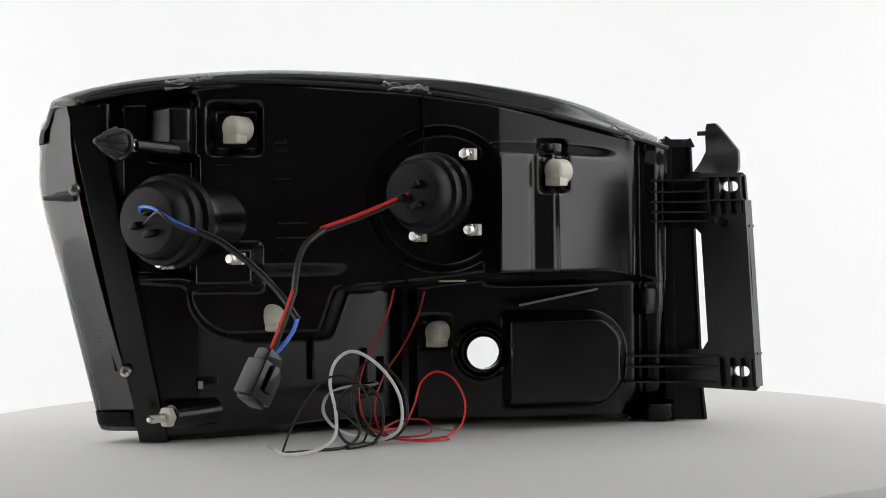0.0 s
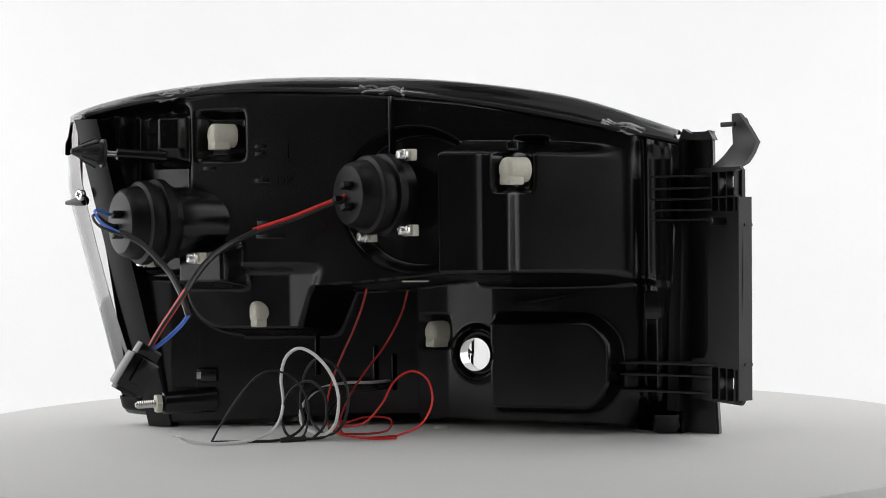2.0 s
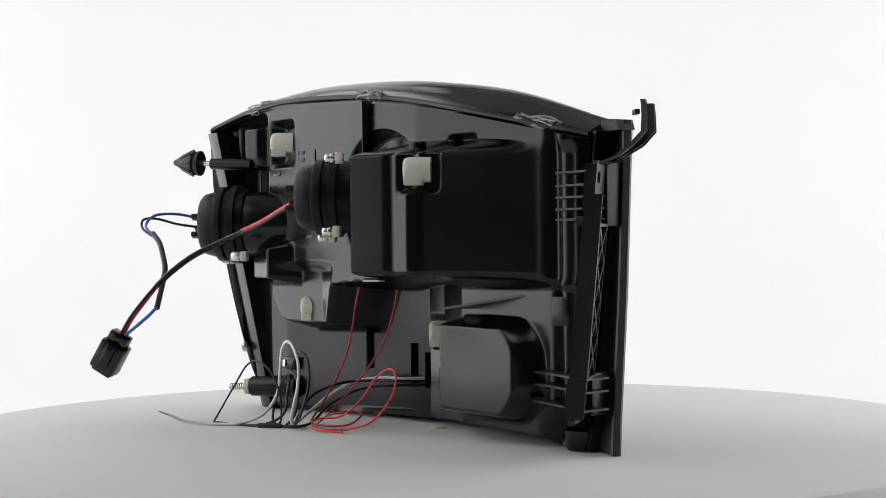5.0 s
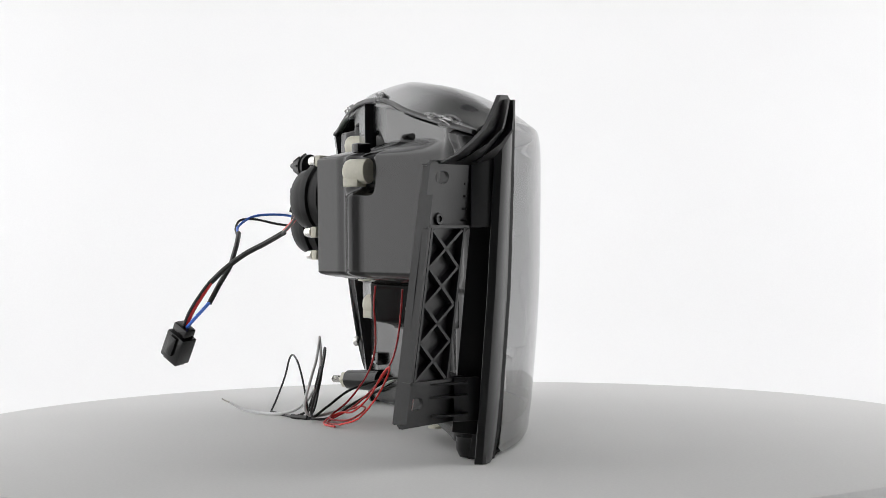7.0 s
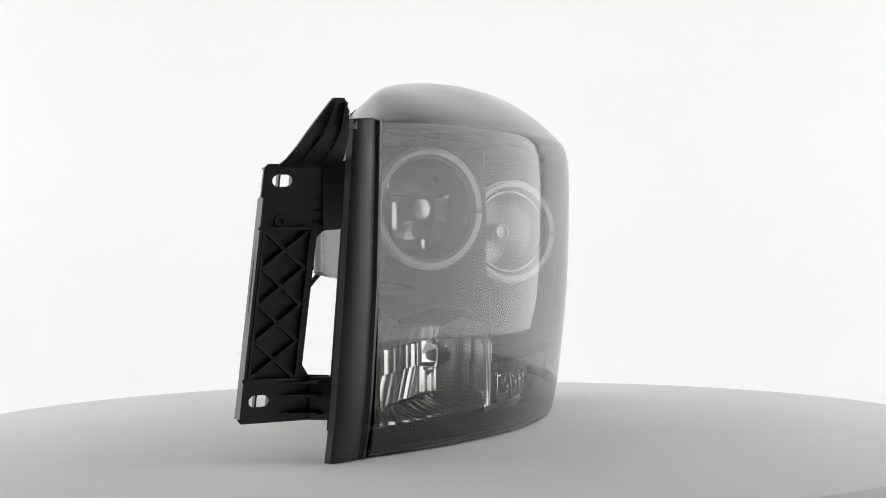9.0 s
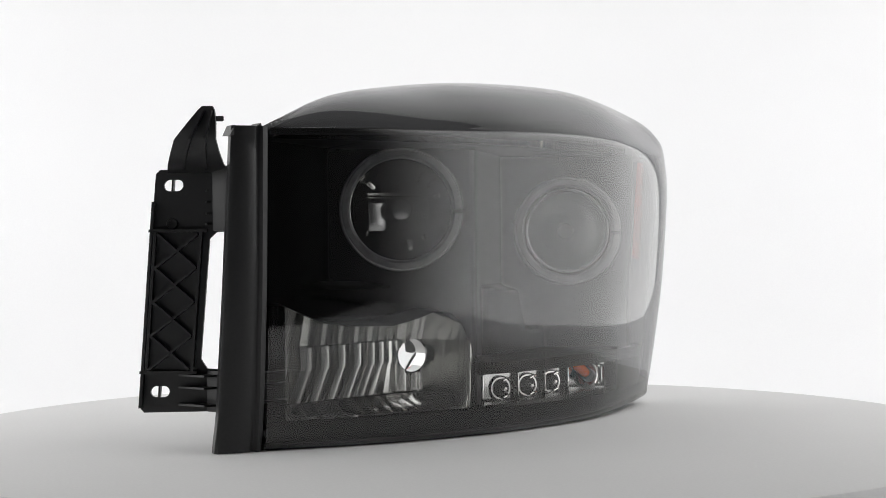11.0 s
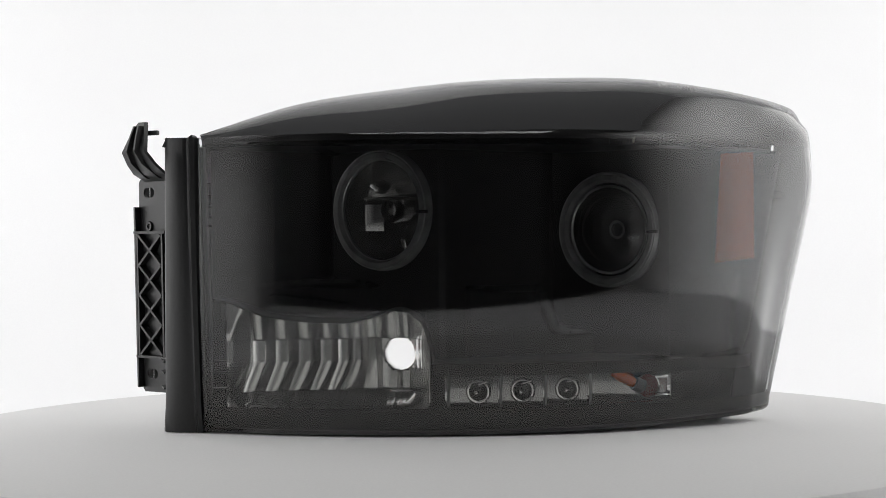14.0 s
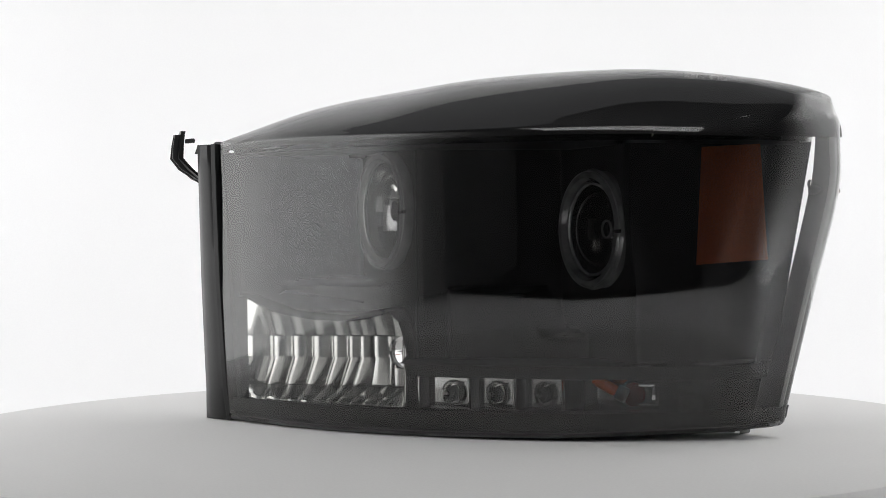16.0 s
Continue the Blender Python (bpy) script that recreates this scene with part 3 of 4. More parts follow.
def build_rear_fittings(lamp):
    build_boot(lamp, Vector((-.0235, -.122, .2005)), .0325, .050, "ribbed black rubber bulb boot, middle lamp")
    m = build_boot(lamp, Vector((-.2290, -.153, .1805)), .0360, .045, "ribbed black rubber bulb boot, outer lamp")
    part("lamp_tube", lathe([(.029, -.040), (.0305, -.046), (.0310, -.060), (.0310, -.112)], m, 40), M_BLACK, lamp, "black cylindrical lamp tube")
    # cream aiming caps
    for x, y, z in ((-.1700, -.101, .2554), (.0925, -.070, .2194), (-.1420, -.082, .102), (-.0085, -.008, .0827)):
        mm = Matrix.Translation((x, y, z)) @ frame_of(BACKW) @ Matrix.Diagonal((.80, .94, 1, 1))
        cap = part("adjuster_cap", lathe([(.0005, .0008), (.008, .0), (.0100, -.0015), (.0108, -.004), (.0108, -.022)], mm, 28), M_CREAM, lamp, "cream nylon adjuster cap")
        part("skirt", block(.0175, .008, .015, mm @ pose(0, -.0092, -.0080), .0012), M_CREAM, cap)
    # bright screws
    for p in ((.0185, -.110, .2320), (.0215, -.114, .1710), (-.0225, -.103, .1665), (-.1655, -.141, .1500), (-.222, -.135, .1470)):
        metal_screw(lamp, Vector(p), BACKW)
    for x, y, z in ((-.2890, -.1300, .2062), (-.2550, -.1065, .0598)):
        mm = Matrix.Translation((x, y, z)) @ frame_of((-.15, -1, 0))
        s = part("flange_screw", lathe([(.0049, -.003), (.0049, .0), (.004, .0014), (.0005, .0019)], mm, 20), M_STEEL, lamp, "small bright cross-head screw")
        # black bars on the head give the shade inside its cross slot
        for a in (0, 90):
            part("recess_shade", block(.0048, .0010, .0006, mm @ pose(0, 0, .0018, 0, 0, a + 20)), M_WIRE, s)
    # thumb wheel on its aiming shaft
    mm = Matrix.Translation((-.2500, -.1555, .2405)) @ frame_of((-.62, -.78, .05))
    wheel = part("aiming_wheel", lathe([(.0005, .022), (.0022, .0212), (.0045, .0165), (.0085, .0085), (.0115, .0020), (.0118, -.0005), (.0100, -.0015), (.0100, -.0035), (.0122, -.0045), (.0122, -.0070), (.006, -.0075)], mm, 24), M_SATIN, lamp, "black pointed aiming knob with ribs")
    for k in range(8):
        a = k * math.pi / 4
        part("flute", block(.0032, .0022, .015, mm @ pose(.0088 * math.cos(a), .0088 * math.sin(a), .0065, 0, 0, math.degrees(a)) @ pose(0, 0, 0, 0, -26, 0), .0006), M_SATIN, wheel)
    part("shaft", lathe([(.0028, -.030), (.0028, -.003)], mm, 14), M_STEEL, wheel)
    part("boss", lathe([(.0060, -.060), (.0052, -.018), (.0030, -.017)], mm, 18), M_BLACK, wheel)
    # pin on the outer flange
    part("locating_pin", lathe([(.0045, -.004), (.0042, .004), (.0025, .018), (.0018, .0235)], Matrix.Translation((-.2935, -.121, .2010)) @ frame_of((-.96, .25, -.05)), 12), M_SATIN, lamp)
    # stud and nut at the lower outer corner
    d = Vector((-.62, -.78, -.02))
    mm = Matrix.Translation((-.2080, -.0960, .0240)) @ frame_of(d)
    stud = part("stud", lathe([(.0031, -.004), (.0031, .038), (.0018, .0405)], mm, 14), M_STEEL, lamp, "threaded steel stud with a pale nut")
    for k in range(8):
        part("thread", lathe([(.0031, 0), (.0036, .0007), (.0031, .0014)], mm @ pose(0, 0, .024 + .0019 * k), 14, caps=False), M_STEEL, stud)
    part("nut", lathe([(.0085, .018), (.0085, .0225), (.004, .0232)], mm, 6), M_CREAM, stud)
    part("stud_boss", lathe([(.011, -.030), (.0095, .016), (.006, .0172)], mm, 20), M_BLACK, stud)
    # small plug at the lower edge
    part("plug", block(.018, .014, .012, pose(-.1945, -.073, .0465, 0, 0, 20), .0015), M_BLACK, lamp)
    part("plug_pins", block(.004, .003, .006, pose(-.1985, -.0815, .0465, 0, 0, 20)), M_STEEL, lamp)
    part("vent_slit", block(.022, .007, .0012, pose(.009, -.066, .1290, 0, 0, 20), .0005), M_CREAM, lamp)


def build_wires(lamp):

    def wire(name, pts, r, mat, label=""):
        return part(name, tube(pts, r, 12 * len(pts), 8), mat, lamp, label)

    # loom of the middle lamp
    a = [(-.0255, -.120, .1985), (-.045, -.130, .190), (-.068, -.140, .1805), (-.0932, -.153, .1715)]
    wire("red_lamp_wire", [(x, y, z + .0012) for x, y, z in a], .0019, M_RED, "bright red wire of the middle lamp")
    wire("black_lamp_wire", [(x + .001, y - .002, z - .0015) for x, y, z in a], .0013, M_WIRE)
    wire("black_sleeve", [(-.0905, -.152, .172), (-.102, -.172, .162), (-.1062, -.193, .1515), (-.1075, -.212, .138), (-.1078, -.2255, .1255)], .0026, M_WIRE, "glossy black heat-shrink sleeve")
    wire("red_lamp_wire", [(-.1078, -.224, .1275), (-.1120, -.235, .113), (-.1175, -.246, .097), (-.1235, -.254, .081)], .0022, M_RED)
    wire("black_lamp_wire", [(-.1065, -.226, .1265), (-.1105, -.238, .112), (-.1160, -.249, .096), (-.122, -.2565, .080)], .0014, M_WIRE)
    # loom of the outer lamp
    wire("blue_lamp_wire", [(-.232, -.155, .186), (-.228, -.178, .1905), (-.214, -.203, .1890), (-.196, -.2155, .179), (-.1785, -.2125, .1705)], .0013, M_BLUE, "blue wire of the outer lamp")
    wire("dark_lamp_wire", [(-.229, -.158, .178), (-.2215, -.180, .181), (-.2120, -.202, .186), (-.2060, -.2155, .185), (-.1965, -.2185, .177), (-.1785, -.2135, .1695)], .0012, M_WIRE)
    wire("black_sleeve", [(-.180, -.2125, .172), (-.162, -.2105, .163), (-.145, -.2110, .150), (-.1325, -.2125, .139), (-.118, -.219, .124), (-.1050, -.2265, .106)], .0025, M_WIRE, "glossy black heat-shrink sleeve")
    wire("blue_lamp_wire", [(-.1055, -.2262, .107), (-.1075, -.234, .099), (-.1130, -.2435, .090), (-.1205, -.2525, .0815)], .0016, M_BLUE)
    # three-way plug
    mm = Matrix.Translation((-.1300, -.2625, .0640)) @ frame_of((.36, .38, .85), Vector((1, -.6, 0)))
    plug = part("connector", block(.0235, .018, .028, mm, .0016), M_BLACK, lamp, "black three-way wiring plug")
    part("collar", block(.0185, .013, .010, mm @ pose(0, 0, .0185), .0015), M_BLACK, plug)
    part("latch", block(.009, .004, .020, mm @ pose(0, .0105, .003), .001), M_BLACK, plug)
    part("mouth", block(.018, .012, .004, mm @ pose(0, 0, -.0148), .0005), M_WIRE, plug)
    # thin red lamp leads hanging from the upper body
    wire("dark_red_lead", [(-.0395, -.062, .1225), (-.0440, -.064, .105), (-.0540, -.064, .083), (-.0640, -.066, .062), (-.0690, -.074, .040), (-.0640, -.090, .018), (-.0480, -.104, .006), (-.0250, -.100, .0045), (-.010, -.083, .006), (-.014, -.070, .014), (-.034, -.075, .0155), (-.050, -.090, .010)], .0009, M_DKRED, "thin dark red lead")
    wire("dark_red_lead", [(-.0145, -.0355, .1200), (-.0200, -.0375, .100), (-.0330, -.042, .074), (-.0480, -.050, .052), (-.0560, -.066, .030), (-.0530, -.086, .012), (-.0390, -.1025, .0035), (-.0180, -.1035, .0022), (.003, -.090, .003)], .0009, M_DKRED, "thin dark red lead")
    wire("red_lead", [(.003, -.090, .003), (.0150, -.072, .010), (.0185, -.056, .028), (.0095, -.047, .046), (-.0055, -.047, .0525), (-.0180, -.055, .044), (-.0240, -.066, .026), (-.0330, -.082, .011), (-.0500, -.096, .008), (-.0420, -.106, .004), (-.0150, -.106, .0018), (.0050, -.094, .0016)], .0009, M_RED, "thin bright red lead looping on the table")
    # white lead
    wire("white_lead", [(-.0560, .012, .0385), (-.0640, -.014, .0385), (-.0820, -.026, .0385), (-.0960, -.050, .034), (-.0985, -.072, .022), (-.0850, -.095, .010), (-.0620, -.112, .005), (-.0430, -.124, .007), (-.0330, -.126, .018), (-.0340, -.121, .038), (-.0440, -.117, .056), (-.0590, -.1165, .070),
                        (-.0730, -.118, .0750), (-.0850, -.119, .067), (-.0895, -.1195, .050), (-.0850, -.124, .028), (-.0850, -.138, .010), (-.0960, -.158, .0025), (-.1100, -.180, .0018), (-.1200, -.200, .0045), (-.1255, -.2120, .0100)], .0014, M_WHITE, "white lead looping up from the table")
    part("bare_end", tube([(-.1255, -.2120, .0100), (-.1275, -.2165, .0115), (-.1285, -.2205, .0135)], .0007, 12, 6), M_COPPER, lamp)
    # black leads
    wire("black_lead", [(-.0580, .011, .036), (-.0660, -.018, .036), (-.0850, -.034, .036), (-.0940, -.060, .034), (-.0840, -.090, .026), (-.0640, -.110, .012), (-.0440, -.120, .005), (-.0300, -.119, .016), (-.0300, -.112, .040), (-.0430, -.109, .060), (-.0590, -.111, .066), (-.0690, -.114, .055), (-.0720, -.118, .032), (-.0660, -.124, .012), (-.0750, -.140, .0025), (-.0950, -.155, .0014), (-.1230, -.1722, .0016)], .0012, M_WIRE, "black lead looping on the table")
    wire("black_lead", [(-.0520, .014, .033), (-.0560, -.020, .033), (-.0700, -.050, .030), (-.0680, -.080, .018), (-.0540, -.103, .004), (-.0580, -.121, .0015), (-.0760, -.130, .004), (-.0850, -.126, .020), (-.0800, -.120, .040), (-.0640, -.116, .048), (-.0500, -.115, .036), (-.0480, -.119, .014), (-.0560, -.126, .0016)], .0012, M_WIRE)
    wire("black_lead", [(-.1230, -.1722, .0016), (-.1180, -.1650, .016), (-.1080, -.1560, .036), (-.0930, -.1490, .054), (-.0790, -.1430, .058), (-.0650, -.1360, .050), (-.0570, -.1300, .030), (-.0620, -.1280, .006), (-.0720, -.1340, .0014)], .0009, M_WIRE)
    wire("wire_tip", [(-.0610, -.128, .0022), (-.0680, -.137, .0022), (-.0745, -.1445, .0022)], .0021, M_WIRE, "black crimped wire end")


# ------------------------------------------------------------------ behind the clear cover


def reflector_top(x):
    return lerp_curve([(.0035, .072), (.010, .092), (.022, .101), (.036, .103), (.05, .098), (.075, .092), (.11, .093), (.145, .098), (.165, .106), (.179, .112), (.20, .112)], x)


def build_bezel(lamp):
    """Black inner mask stepped round the two lamps."""
    plan = [(.192, .046), (.150, .022), (.105, -.014), (.095, -.018), (.047, .008), (.004, .036), (-.006, .0405), (-.020, .030), (-.085, -.034), (-.100, -.0445), (-.147, -.019), (-.190, .008), (-.200, .0085), (-.226, -.018), (-.256, -.058), (-.272, -.084), (-.286, -.096), (-.298, -.103)]
    line = catmull(plan, 200)
    rows = []
    for b in np.linspace(0, 1, 64):
        row = []
        for i, p in enumerate(line):
            u = i / 199
            x, y = float(p[0]), float(p[1])
            z_top = mix(.244, .240, u)
            low = .060 if x < .001 else reflector_top(x) + .001
            low = mix(.060, low, smooth01(-.004, .006, x))
            z = mix(low, z_top, b)
            # flares out to the cover above and below
            front = lerp_curve([(-.30, -.10), (-.27, -.045), (-.235, -.020), (-.18, .012), (-.125, .040), (-.035, .062), (.04, .068), (.12, .064), (.199, .048)], x)
            out = 1.0 if b == 0 or b == 1 else 0.0
            y += .009 * smooth01(.30, .65, b) * math.exp(-((x + .197) / .020) ** 2)
            shift = .034 * (1 - b) * smooth01(.72, 1, u)
            front = min(front, .0505) if b == 0 and x > 0 else front
            y = max(y, rear_depth(x, z) + .007) if x > -.22 else y
            row.append((x + shift, mix(y, front, .92 * out * smooth01(1.0, .9, u)), z))
        rows.append(row)
    bm = grid_mesh(rows)
    side = Vector((FORE.y, -FORE.x, 0))
    gone = []
    for f in bm.faces:
        c = f.calc_center_median()
        for at, r in ((Vector((.047, .0114, .1893)), .0465), (Vector((-.1473, -.0148, .1705)), .0440)):
            d = c - at
            if math.hypot(d.dot(side), d.z) < r and abs(d.dot(FORE)) < .03:
                gone.append(f)
    bmesh.ops.delete(bm, geom=list(set(gone)), context="FACES")
    bezel = part("bezel", bm, M_BEZEL, lamp, "gloss black inner bezel", smooth=30)
    part("cheek", block(.0100, .018, .226, pose(.2022, .0405, .132, -5.6, 0, 0), .0005), M_BEZEL, bezel)
    # roof of the bezel under the sloping top of the cover
    rows = []
    for v in np.linspace(6.5, 11.9, 28):
        row = []
        for u in np.linspace(0.004, 0.925, 66):
            q = cover_point(u, v)
            row.append((q.x, q.y - .004 * smooth01(10.5, 6.5, v), q.z - .005))
        rows.append(row)
    part("roof", grid_mesh(rows), M_BEZEL, bezel, smooth=60)
    rows = []
    for v in np.linspace(0.0, 2.1, 10):
        row = []
        for u in np.linspace(0.004, 0.985, 60):
            q = cover_point(u, v)
            row.append((q.x, q.y - .0035, q.z + .0035 * smooth01(2.0, 1.0, v)))
        rows.append(row)
    part("floor_pan", grid_mesh(rows), M_BEZEL, bezel, smooth=60)
    rows = []
    for v in np.linspace(0.4, 9.6, 40):
        row = []
        for u in np.linspace(0.855, 0.985, 10):
            q = cover_point(u, v)
            row.append((q.x + .004, q.y - .001, q.z))
        rows.append(row)
    part("end_mask", grid_mesh(rows), M_SMOKE, bezel, "smoke-grey end wall", smooth=60)
    # panel round the strip of small lamps
    rows = []
    for b in np.linspace(0, 1, 6):
        row = []
        for p in catmull([(-.0005, .054), (-.035, .0515), (-.1245, .0290), (-.176, .006), (-.236, -.026), (-.262, -.052), (-.268, -.080)], 60):
            row.append((float(p[0]), float(p[1]) + .003 * b, mix(.049, .060, b)))
        rows.append(row)
    part("strip_brow", grid_mesh(rows), M_BEZEL, bezel)


def build_lamps(lamp):
    m = Matrix.Translation((.047, .0114, .1893)) @ frame_of(FORE)
    # middle lamp: wide chrome bowl with halo ring
    bowl = part("main_reflector", lathe([(.0425, .004), (.041, -.005), (.036, -.016), (.026, -.026), (.012, -.032), (.001, -.033)], m, 18, caps=False), M_DIM, lamp, "dark faceted bowl of the middle lamp", smooth=0)
    part("halo_ring", lathe([(.0435, .006), (.0455, .0105), (.0495, .0105), (.0525, .006), (.0525, .000), (.0435, .000), (.0435, .006)], m, 56, caps=False), M_HALO, bowl, "frosted grey halo ring")
    part("chrome_lip", tube([tuple(m @ Vector((.0438 * math.cos(a), .0438 * math.sin(a), .0055))) for a in np.linspace(0, 2 * math.pi, 25)[:-1]], .0010, 72, 8, closed=True), M_LIP, bowl, "thin bright chrome lip")
    # added bead that draws the glint along the ring's outer edge
    part("edge_glint", tube([tuple(m @ Vector((.0508 * math.cos(a), .0508 * math.sin(a), .0090))) for a in np.linspace(0, 2 * math.pi, 25)[:-1]], .0008, 72, 8, closed=True), M_LIP, bowl, "pale bead for the glint on the halo ring's outer edge")
    part("bulb_shield", lathe([(.010, -.028), (.010, -.008), (.0085, -.0045), (.0005, -.003)], m, 28), M_DIM, bowl, "small chrome bulb shield")
    part("shield_stay", block(.050, .0050, .003, m @ pose(-.004, .012, -.012, -38, 12, 0), .0006), M_REFL, bowl)
    part("shield_stay", block(.017, .024, .002, m @ pose(-.020, -.006, -.010, 0, 26, 0), .0006), M_DIM, bowl)
    for k, (a0, r0) in enumerate(((40, .034), (60, .033), (-50, .034), (-75, .032), (20, .036), (140, .034), (215, .033), (250, .034))):
        a = radians(a0)
        part("facet", block(.011, .0045, .001, m @ pose(r0 * math.cos(a), r0 * math.sin(a), -.016, 10 * k - 35, 30 - 9 * k, a0), .0003), M_REFL, bowl)
    part("ring_joint", block(.011, .003, .003, m @ pose(.0485, -.002, .0102), .0005), M_BEZEL, bowl)
    # outer lamp: projector
    m = Matrix.Translation((-.1473, -.0148, .1705)) @ frame_of(FORE)
    proj = part("projector", lathe([(.0365, .004), (.0355, -.010), (.030, -.030), (.001, -.036)], m, 40, caps=False), M_DIM, lamp, "dark projector bowl of the outer lamp")
    part("halo_ring", lathe([(.0405, .006), (.0425, .0105), (.0465, .0105), (.0500, .006), (.0500, .000), (.0405, .000), (.0405, .006)], m, 56, caps=False), M_HALO, proj, "frosted grey halo ring")
    part("chrome_lip", tube([tuple(m @ Vector((.0375 * math.cos(a), .0375 * math.sin(a), .0050))) for a in np.linspace(0, 2 * math.pi, 25)[:-1]], .0012, 72, 8, closed=True), M_LIP, proj, "thin bright chrome lip")
    part("edge_glint", tube([tuple(m @ Vector((.0478 * math.cos(a), .0478 * math.sin(a), .0090))) for a in np.linspace(0, 2 * math.pi, 25)[:-1]], .0008, 72, 8, closed=True), M_LIP, proj, "pale bead for the glint on the halo ring's outer edge")
    part("bulb_ring", tube([tuple(m @ Vector((.0070 * math.cos(a), .0070 * math.sin(a), -.0085))) for a in np.linspace(0, 2 * math.pi, 17)[:-1]], .0011, 40, 8, closed=True), M_LIP, proj, "small bright ring on the bulb tip")
    part("projector_lens", lathe([(.0350, -.004), (.032, .002), (.026, .0065), (.018, .0100), (.009, .0118), (.0005, .0122)], m, 40, caps=False), M_GLASS, proj, "domed glass projector lens")
    part("inner_band", lathe([(.0345, -.002), (.0325, -.010), (.0300, -.016)], m, 40, caps=False), M_CHROME, proj)
    part("bulb_tip", lathe([(.0085, -.028), (.0085, -.012), (.0060, -.009), (.0058, -.0105), (.0005, -.0105)], m, 24), M_DIM, proj)
    part("ring_joint", block(.010, .003, .003, m @ pose(.0455, -.002, .0102), .0005), M_BEZEL, proj)


def reflector_depth(x, z):
    """Bowl behind the turn-lamp hole."""
    deep = .0505 - .010 * smooth01(.179, .165, x) - .022 * smooth01(.17, .07, x) - .012 * smooth01(.08, .045, x)
    if x < .030:
        deep = mix(.050, .0065, smooth01(.0025, .030, x))
    return deep


def build_turn_reflector(lamp):
    cols = [.1785, .160, .139, .120, .102, .0875, .075, .0625, .051, .036, .026, .019, .0135, .0095, .006, .0035]
    bands = [(.0215, .0345), (.0345, .0600), (.0600, .0785), (.0785, .1120)]

    rim = Matrix.Translation((.0357, .0055, .0650)) @ frame_of((0, 1, 0))
    body = part("turn_reflector", lathe([(.0142, -.014), (.0142, .0015), (.0155, .0024), (.0172, .001)], rim, 32, caps=False), M_CHROME, lamp, "fluted chrome turn-lamp reflector with an empty bulb hole")
    for bi, (z0, z1) in enumerate(bands):
        for x1, x0 in zip(cols, cols[1:]):
            n, k = 10, 8
            bm = bmesh.new()
            vs = []
            for j in range(k + 1):
                row = []
                for i in range(n + 1):
                    x = mix(x0, x1, i / n)
                    hi = min(z1, reflector_top(x)) if bi == 3 else min(z1, max(reflector_top(x), z0 + .0002))
                    z = mix(z0, max(hi, z0 + .0002), j / k)
                    xs = x + (.010 * (z1 - z) / (z1 - z0) if bi == 1 else .004 if bi == 0 else 0) * smooth01(.05, .075, x)
                    xs = min(xs, .1785)
                    y = reflector_depth(x, z)
                    flute = .17 * (x1 - x0) * math.sin(math.pi * i / n)
                    if bi == 0:
                        y = mix(.049, y, smooth01(.0215, .036, z) * .8)
                    y += flute + (.002 if bi == 2 else 0) + (.010 * (z - .0785) / .03 if bi == 3 else 0)
                    row.append(bm.verts.new((xs, min(y, .0515), z)))
                vs.append(row)
            for a, b in zip(vs, vs[1:]):
                for i in range(n):
                    q = (a[i], a[i + 1], b[i + 1], b[i])
                    c = sum((v.co for v in q), Vector()) / 4
                    if math.hypot(c.x - .0357, c.z - .0650) > .0150:
                        bm.faces.new(q)
            if bm.faces:
                part("flute", bm, M_REFL, body, smooth=25)
            else:
                bm.free()


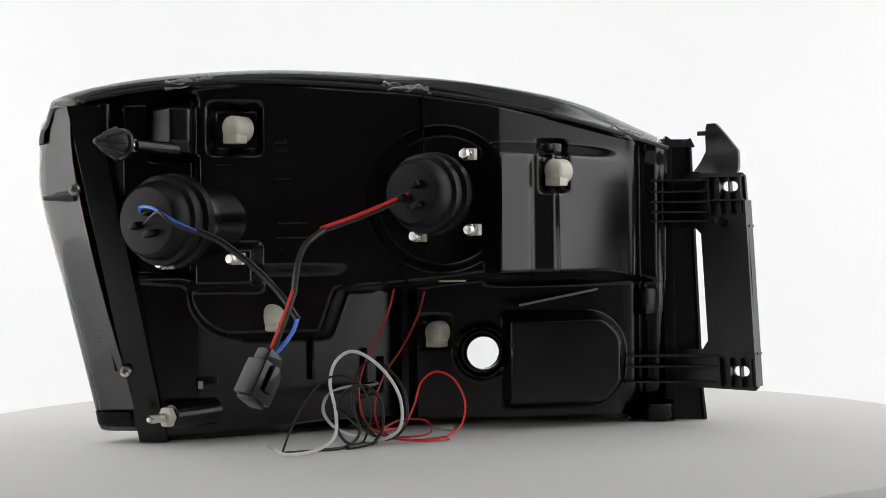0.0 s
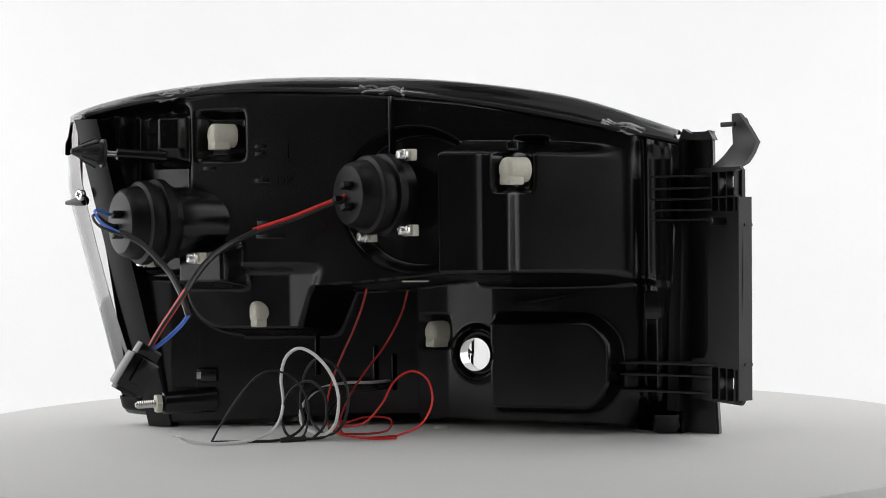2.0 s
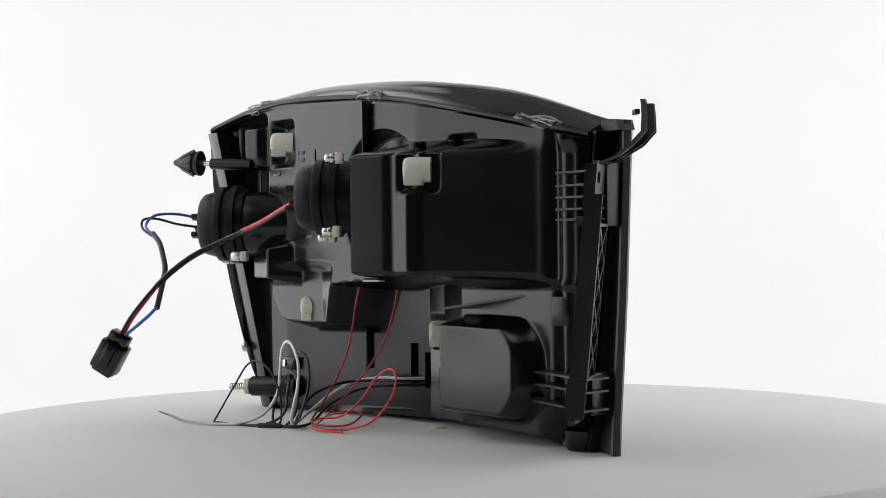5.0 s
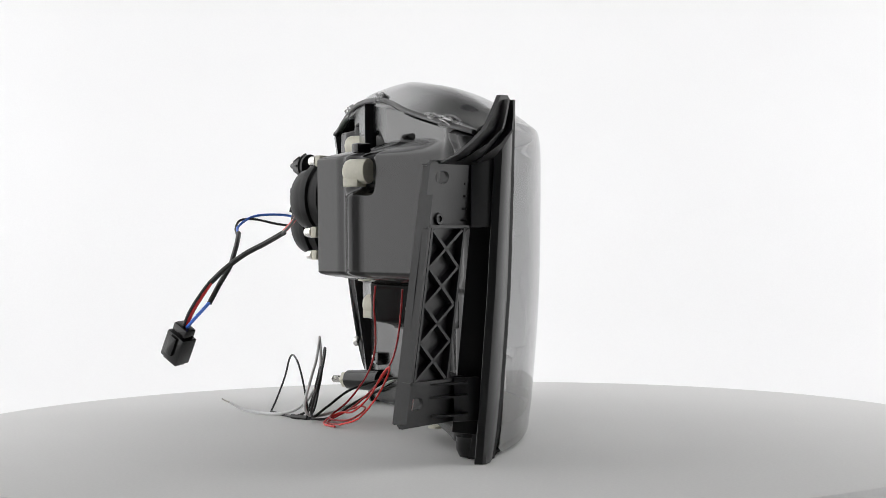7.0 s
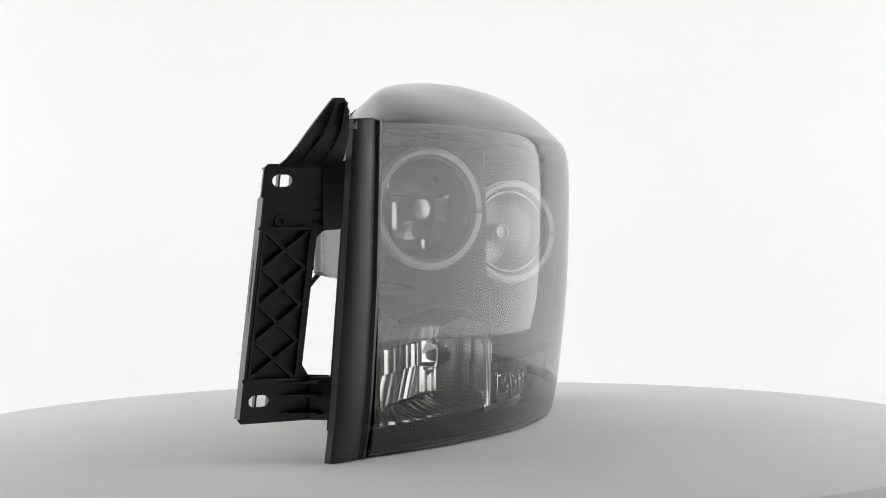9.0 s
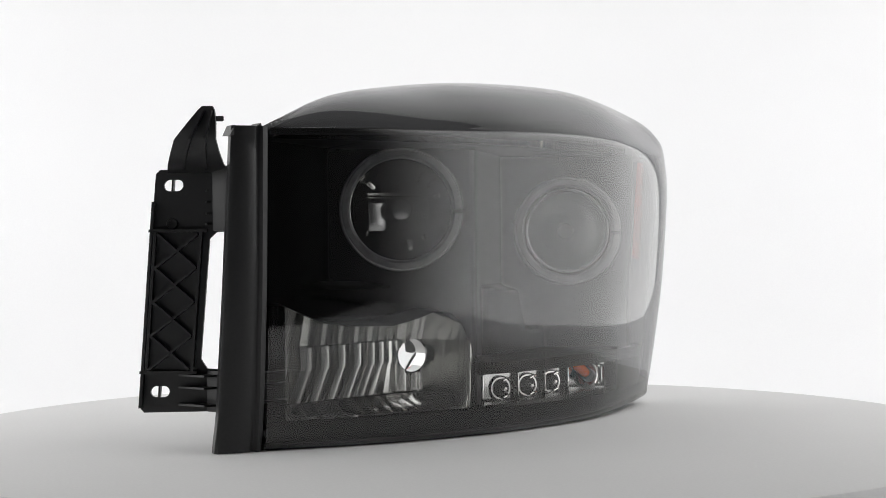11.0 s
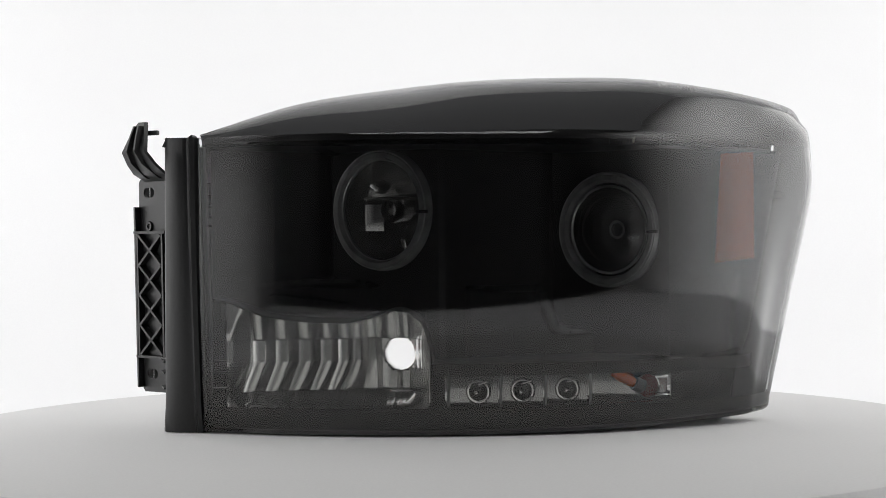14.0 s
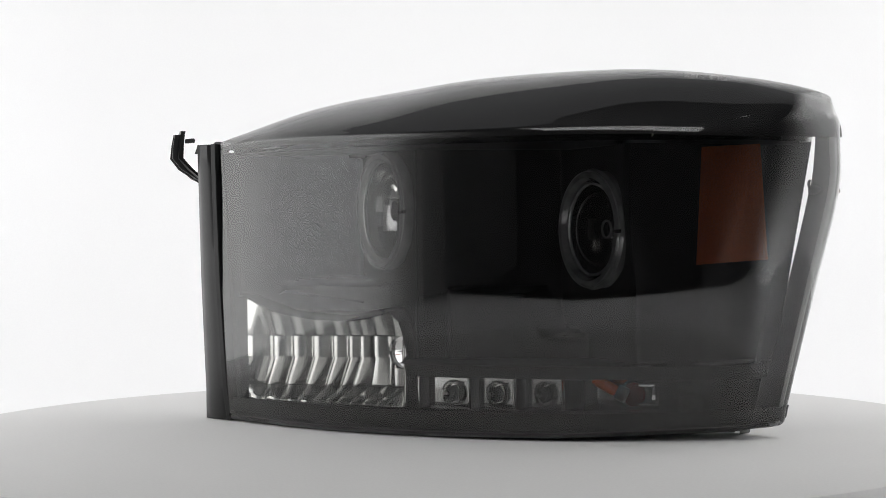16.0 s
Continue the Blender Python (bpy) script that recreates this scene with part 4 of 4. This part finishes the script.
def build_strip(lamp):
    """Row of small lamps in chrome cells."""
    pts = [(-.0100, .0490), (-.0530, .0380), (-.0900, .0265), (-.1270, .0110), (-.1970, -.0200)]
    z0, z1 = .0220, .0485
    strip = part("lamp_strip", block(.002, .002, z1 - z0, pose(-.0095, .0485, (z0 + z1) / 2), .0004), M_CHROME, lamp, "row of small lamps in chrome cells")
    middle = (z0 + z1) / 2
    for k, (a, b) in enumerate(zip(pts, pts[1:])):
        (xa, ya), (xb, yb) = a, b
        back = yb - .0045
        # every cell has a flat chrome back that faces straight ahead, so the backs step like a saw
        wall = grid_mesh([[(mix(xa, xb, f), back + .0030 * (1 - f), z) for f in np.linspace(0, 1, 6)] for z in (z0 + .0012, z1 - .0012)])
        cell = part("lamp_cell", wall, M_CELL, strip, smooth=40)
        part("cell_side", grid_mesh([[(xa - .0006, ya, z0), (xa - .0006, ya, z1)], [(xa - .0014, back + .002, z0), (xa - .0014, back + .002, z1)]]), M_SMOKE, cell, smooth=0)
        part("cell_floor", grid_mesh([[(xa, ya, z0), (xb, yb, z0)], [(xa, back, z0 + .0012), (xb, back, z0 + .0012)]]), M_DIM, cell, smooth=0)
        part("cell_roof", grid_mesh([[(xa, ya, z1), (xb, yb, z1)], [(xa, back, z1 - .0012), (xb, back, z1 - .0012)]]), M_DIM, cell, smooth=0)
        if k < 3:
            part("divider", block(.0014, .0050, z1 - z0, pose(xb, yb - .0012, middle), .0004), M_CHROME, strip, "bright upright divider")
            f = .60 if k == 0 else .52
            mm = Matrix.Translation((mix(xa, xb, f), back + .0020, middle - .0005)) @ frame_of((.10, 1, 0))
            bulb = part("ribbed_lens", lathe([(.0098, -.002)] + [(.0098 - .0007 * i - .0004 * (i % 2), .0009 * i) for i in range(7)] + [(.0030, .0072), (.0005, .0078)], mm, 22), M_LED, strip, "small clear ribbed lens", smooth=25)
            part("lens_ring", lathe([(.0100, -.001), (.0110, .0014), (.0104, .0028), (.0096, .0020)], mm, 26), M_CHROME, bulb)
            part("lamp_core", lathe([(.0024, .004), (.0024, .0092), (.0016, .0104), (.0004, .0106)], mm, 14), M_REFL, bulb)
            for z in (-.0070, .0075):
                part("facet", block(.0085, .0016, .0050, mm @ pose(.004, z, .0024, 0, 14, 20), .0003), M_CHROME, bulb)
        else:
            mm = Matrix.Translation((mix(xa, xb, .44), mix(ya, yb, .44) - .006, middle + .0068)) @ frame_of((-.78, -.30, -.42))
            bulb = part("small_bulb", lathe([(.0005, -.013), (.0030, -.012), (.0044, -.008), (.0046, 0), (.0046, .006), (.0034, .011), (.0005, .012)], mm, 18), M_ORANGE, strip, "orange glass bulb")
            part("bulb_socket", lathe([(.0062, .009), (.0062, .017), (.0050, .0185)], mm, 18), M_SMOKE, bulb)
            mm = Matrix.Translation((mix(xa, xb, .70), mix(ya, yb, .70) - .010, middle)) @ frame_of((-.40, .92, 0))
            lens = part("small_lens", lathe([(.0108, -.006), (.0108, .001), (.0092, .003), (.006, .0050), (.0005, .0058)], mm, 26), M_DARKRED, strip, "dark red round lens")
            part("lens_ring", lathe([(.0110, -.001), (.0122, .0014), (.0116, .0030), (.0104, .0022)], mm, 26), M_CHROME, lens)
            for z in (-.0082, .0, .0082):
                part("end_clip", block(.0130, .0020, .0030 if z else .0150, pose(xb + (.0085 if z else .0030), yb + (.0010 if z else -.0012), middle + z, 0, 0, 24) @ (Matrix() if z else Matrix.Diagonal((.22, 1, 1, 1))), .0004), M_CHROME, strip)


def build_amber(lamp):
    rows = []
    for b in np.linspace(0, 1, 12):
        row = []
        for a in np.linspace(0, 1, 14):
            x = mix(mix(-.2353, -.2411, b), mix(-.2712, -.2709, b), a)
            y = mix(-.0145, mix(-.0722, -.0600, b), a ** 1.15) - .002
            z = mix(mix(.1411, .1445, a), mix(.2345, .2378, a), b)
            row.append((x, y, z))
        rows.append(row)
    bm = grid_mesh(rows)
    bmesh.ops.solidify(bm, geom=bm.faces[:], thickness=.002)
    part("side_reflector", bm, M_AMBER, lamp, "muted amber side reflector")


def build_headlight():
    lamp = tagged(new("headlight"), "black truck headlight with clear cover and loose wiring", "headlight")
    build_cover(lamp)
    build_housing(lamp)
    build_seam(lamp)
    build_trim(lamp)
    build_bracket(lamp)
    build_bezel(lamp)
    build_lamps(lamp)
    build_turn_reflector(lamp)
    build_strip(lamp)
    build_amber(lamp)
    build_rear_fittings(lamp)
    build_wires(lamp)
    return lamp


build_booth()
turntable = build_turntable()
headlight = build_headlight()

# turn of the table about its upright axis, in degrees
TURN = [(0.0, 0.0), (2.0, -26.8), (4.0, -54.1), (6.5, -87.2), (9.0, -120.65), (11.5, -154.3), (14.0, -188.0), (16.0, -214.75)]


def motions():
    rows = [(t, pose(0, 0, 0, 0, 0, a)) for t, a in TURN]
    walk(turntable, rows)
    walk(headlight, rows)


motions()
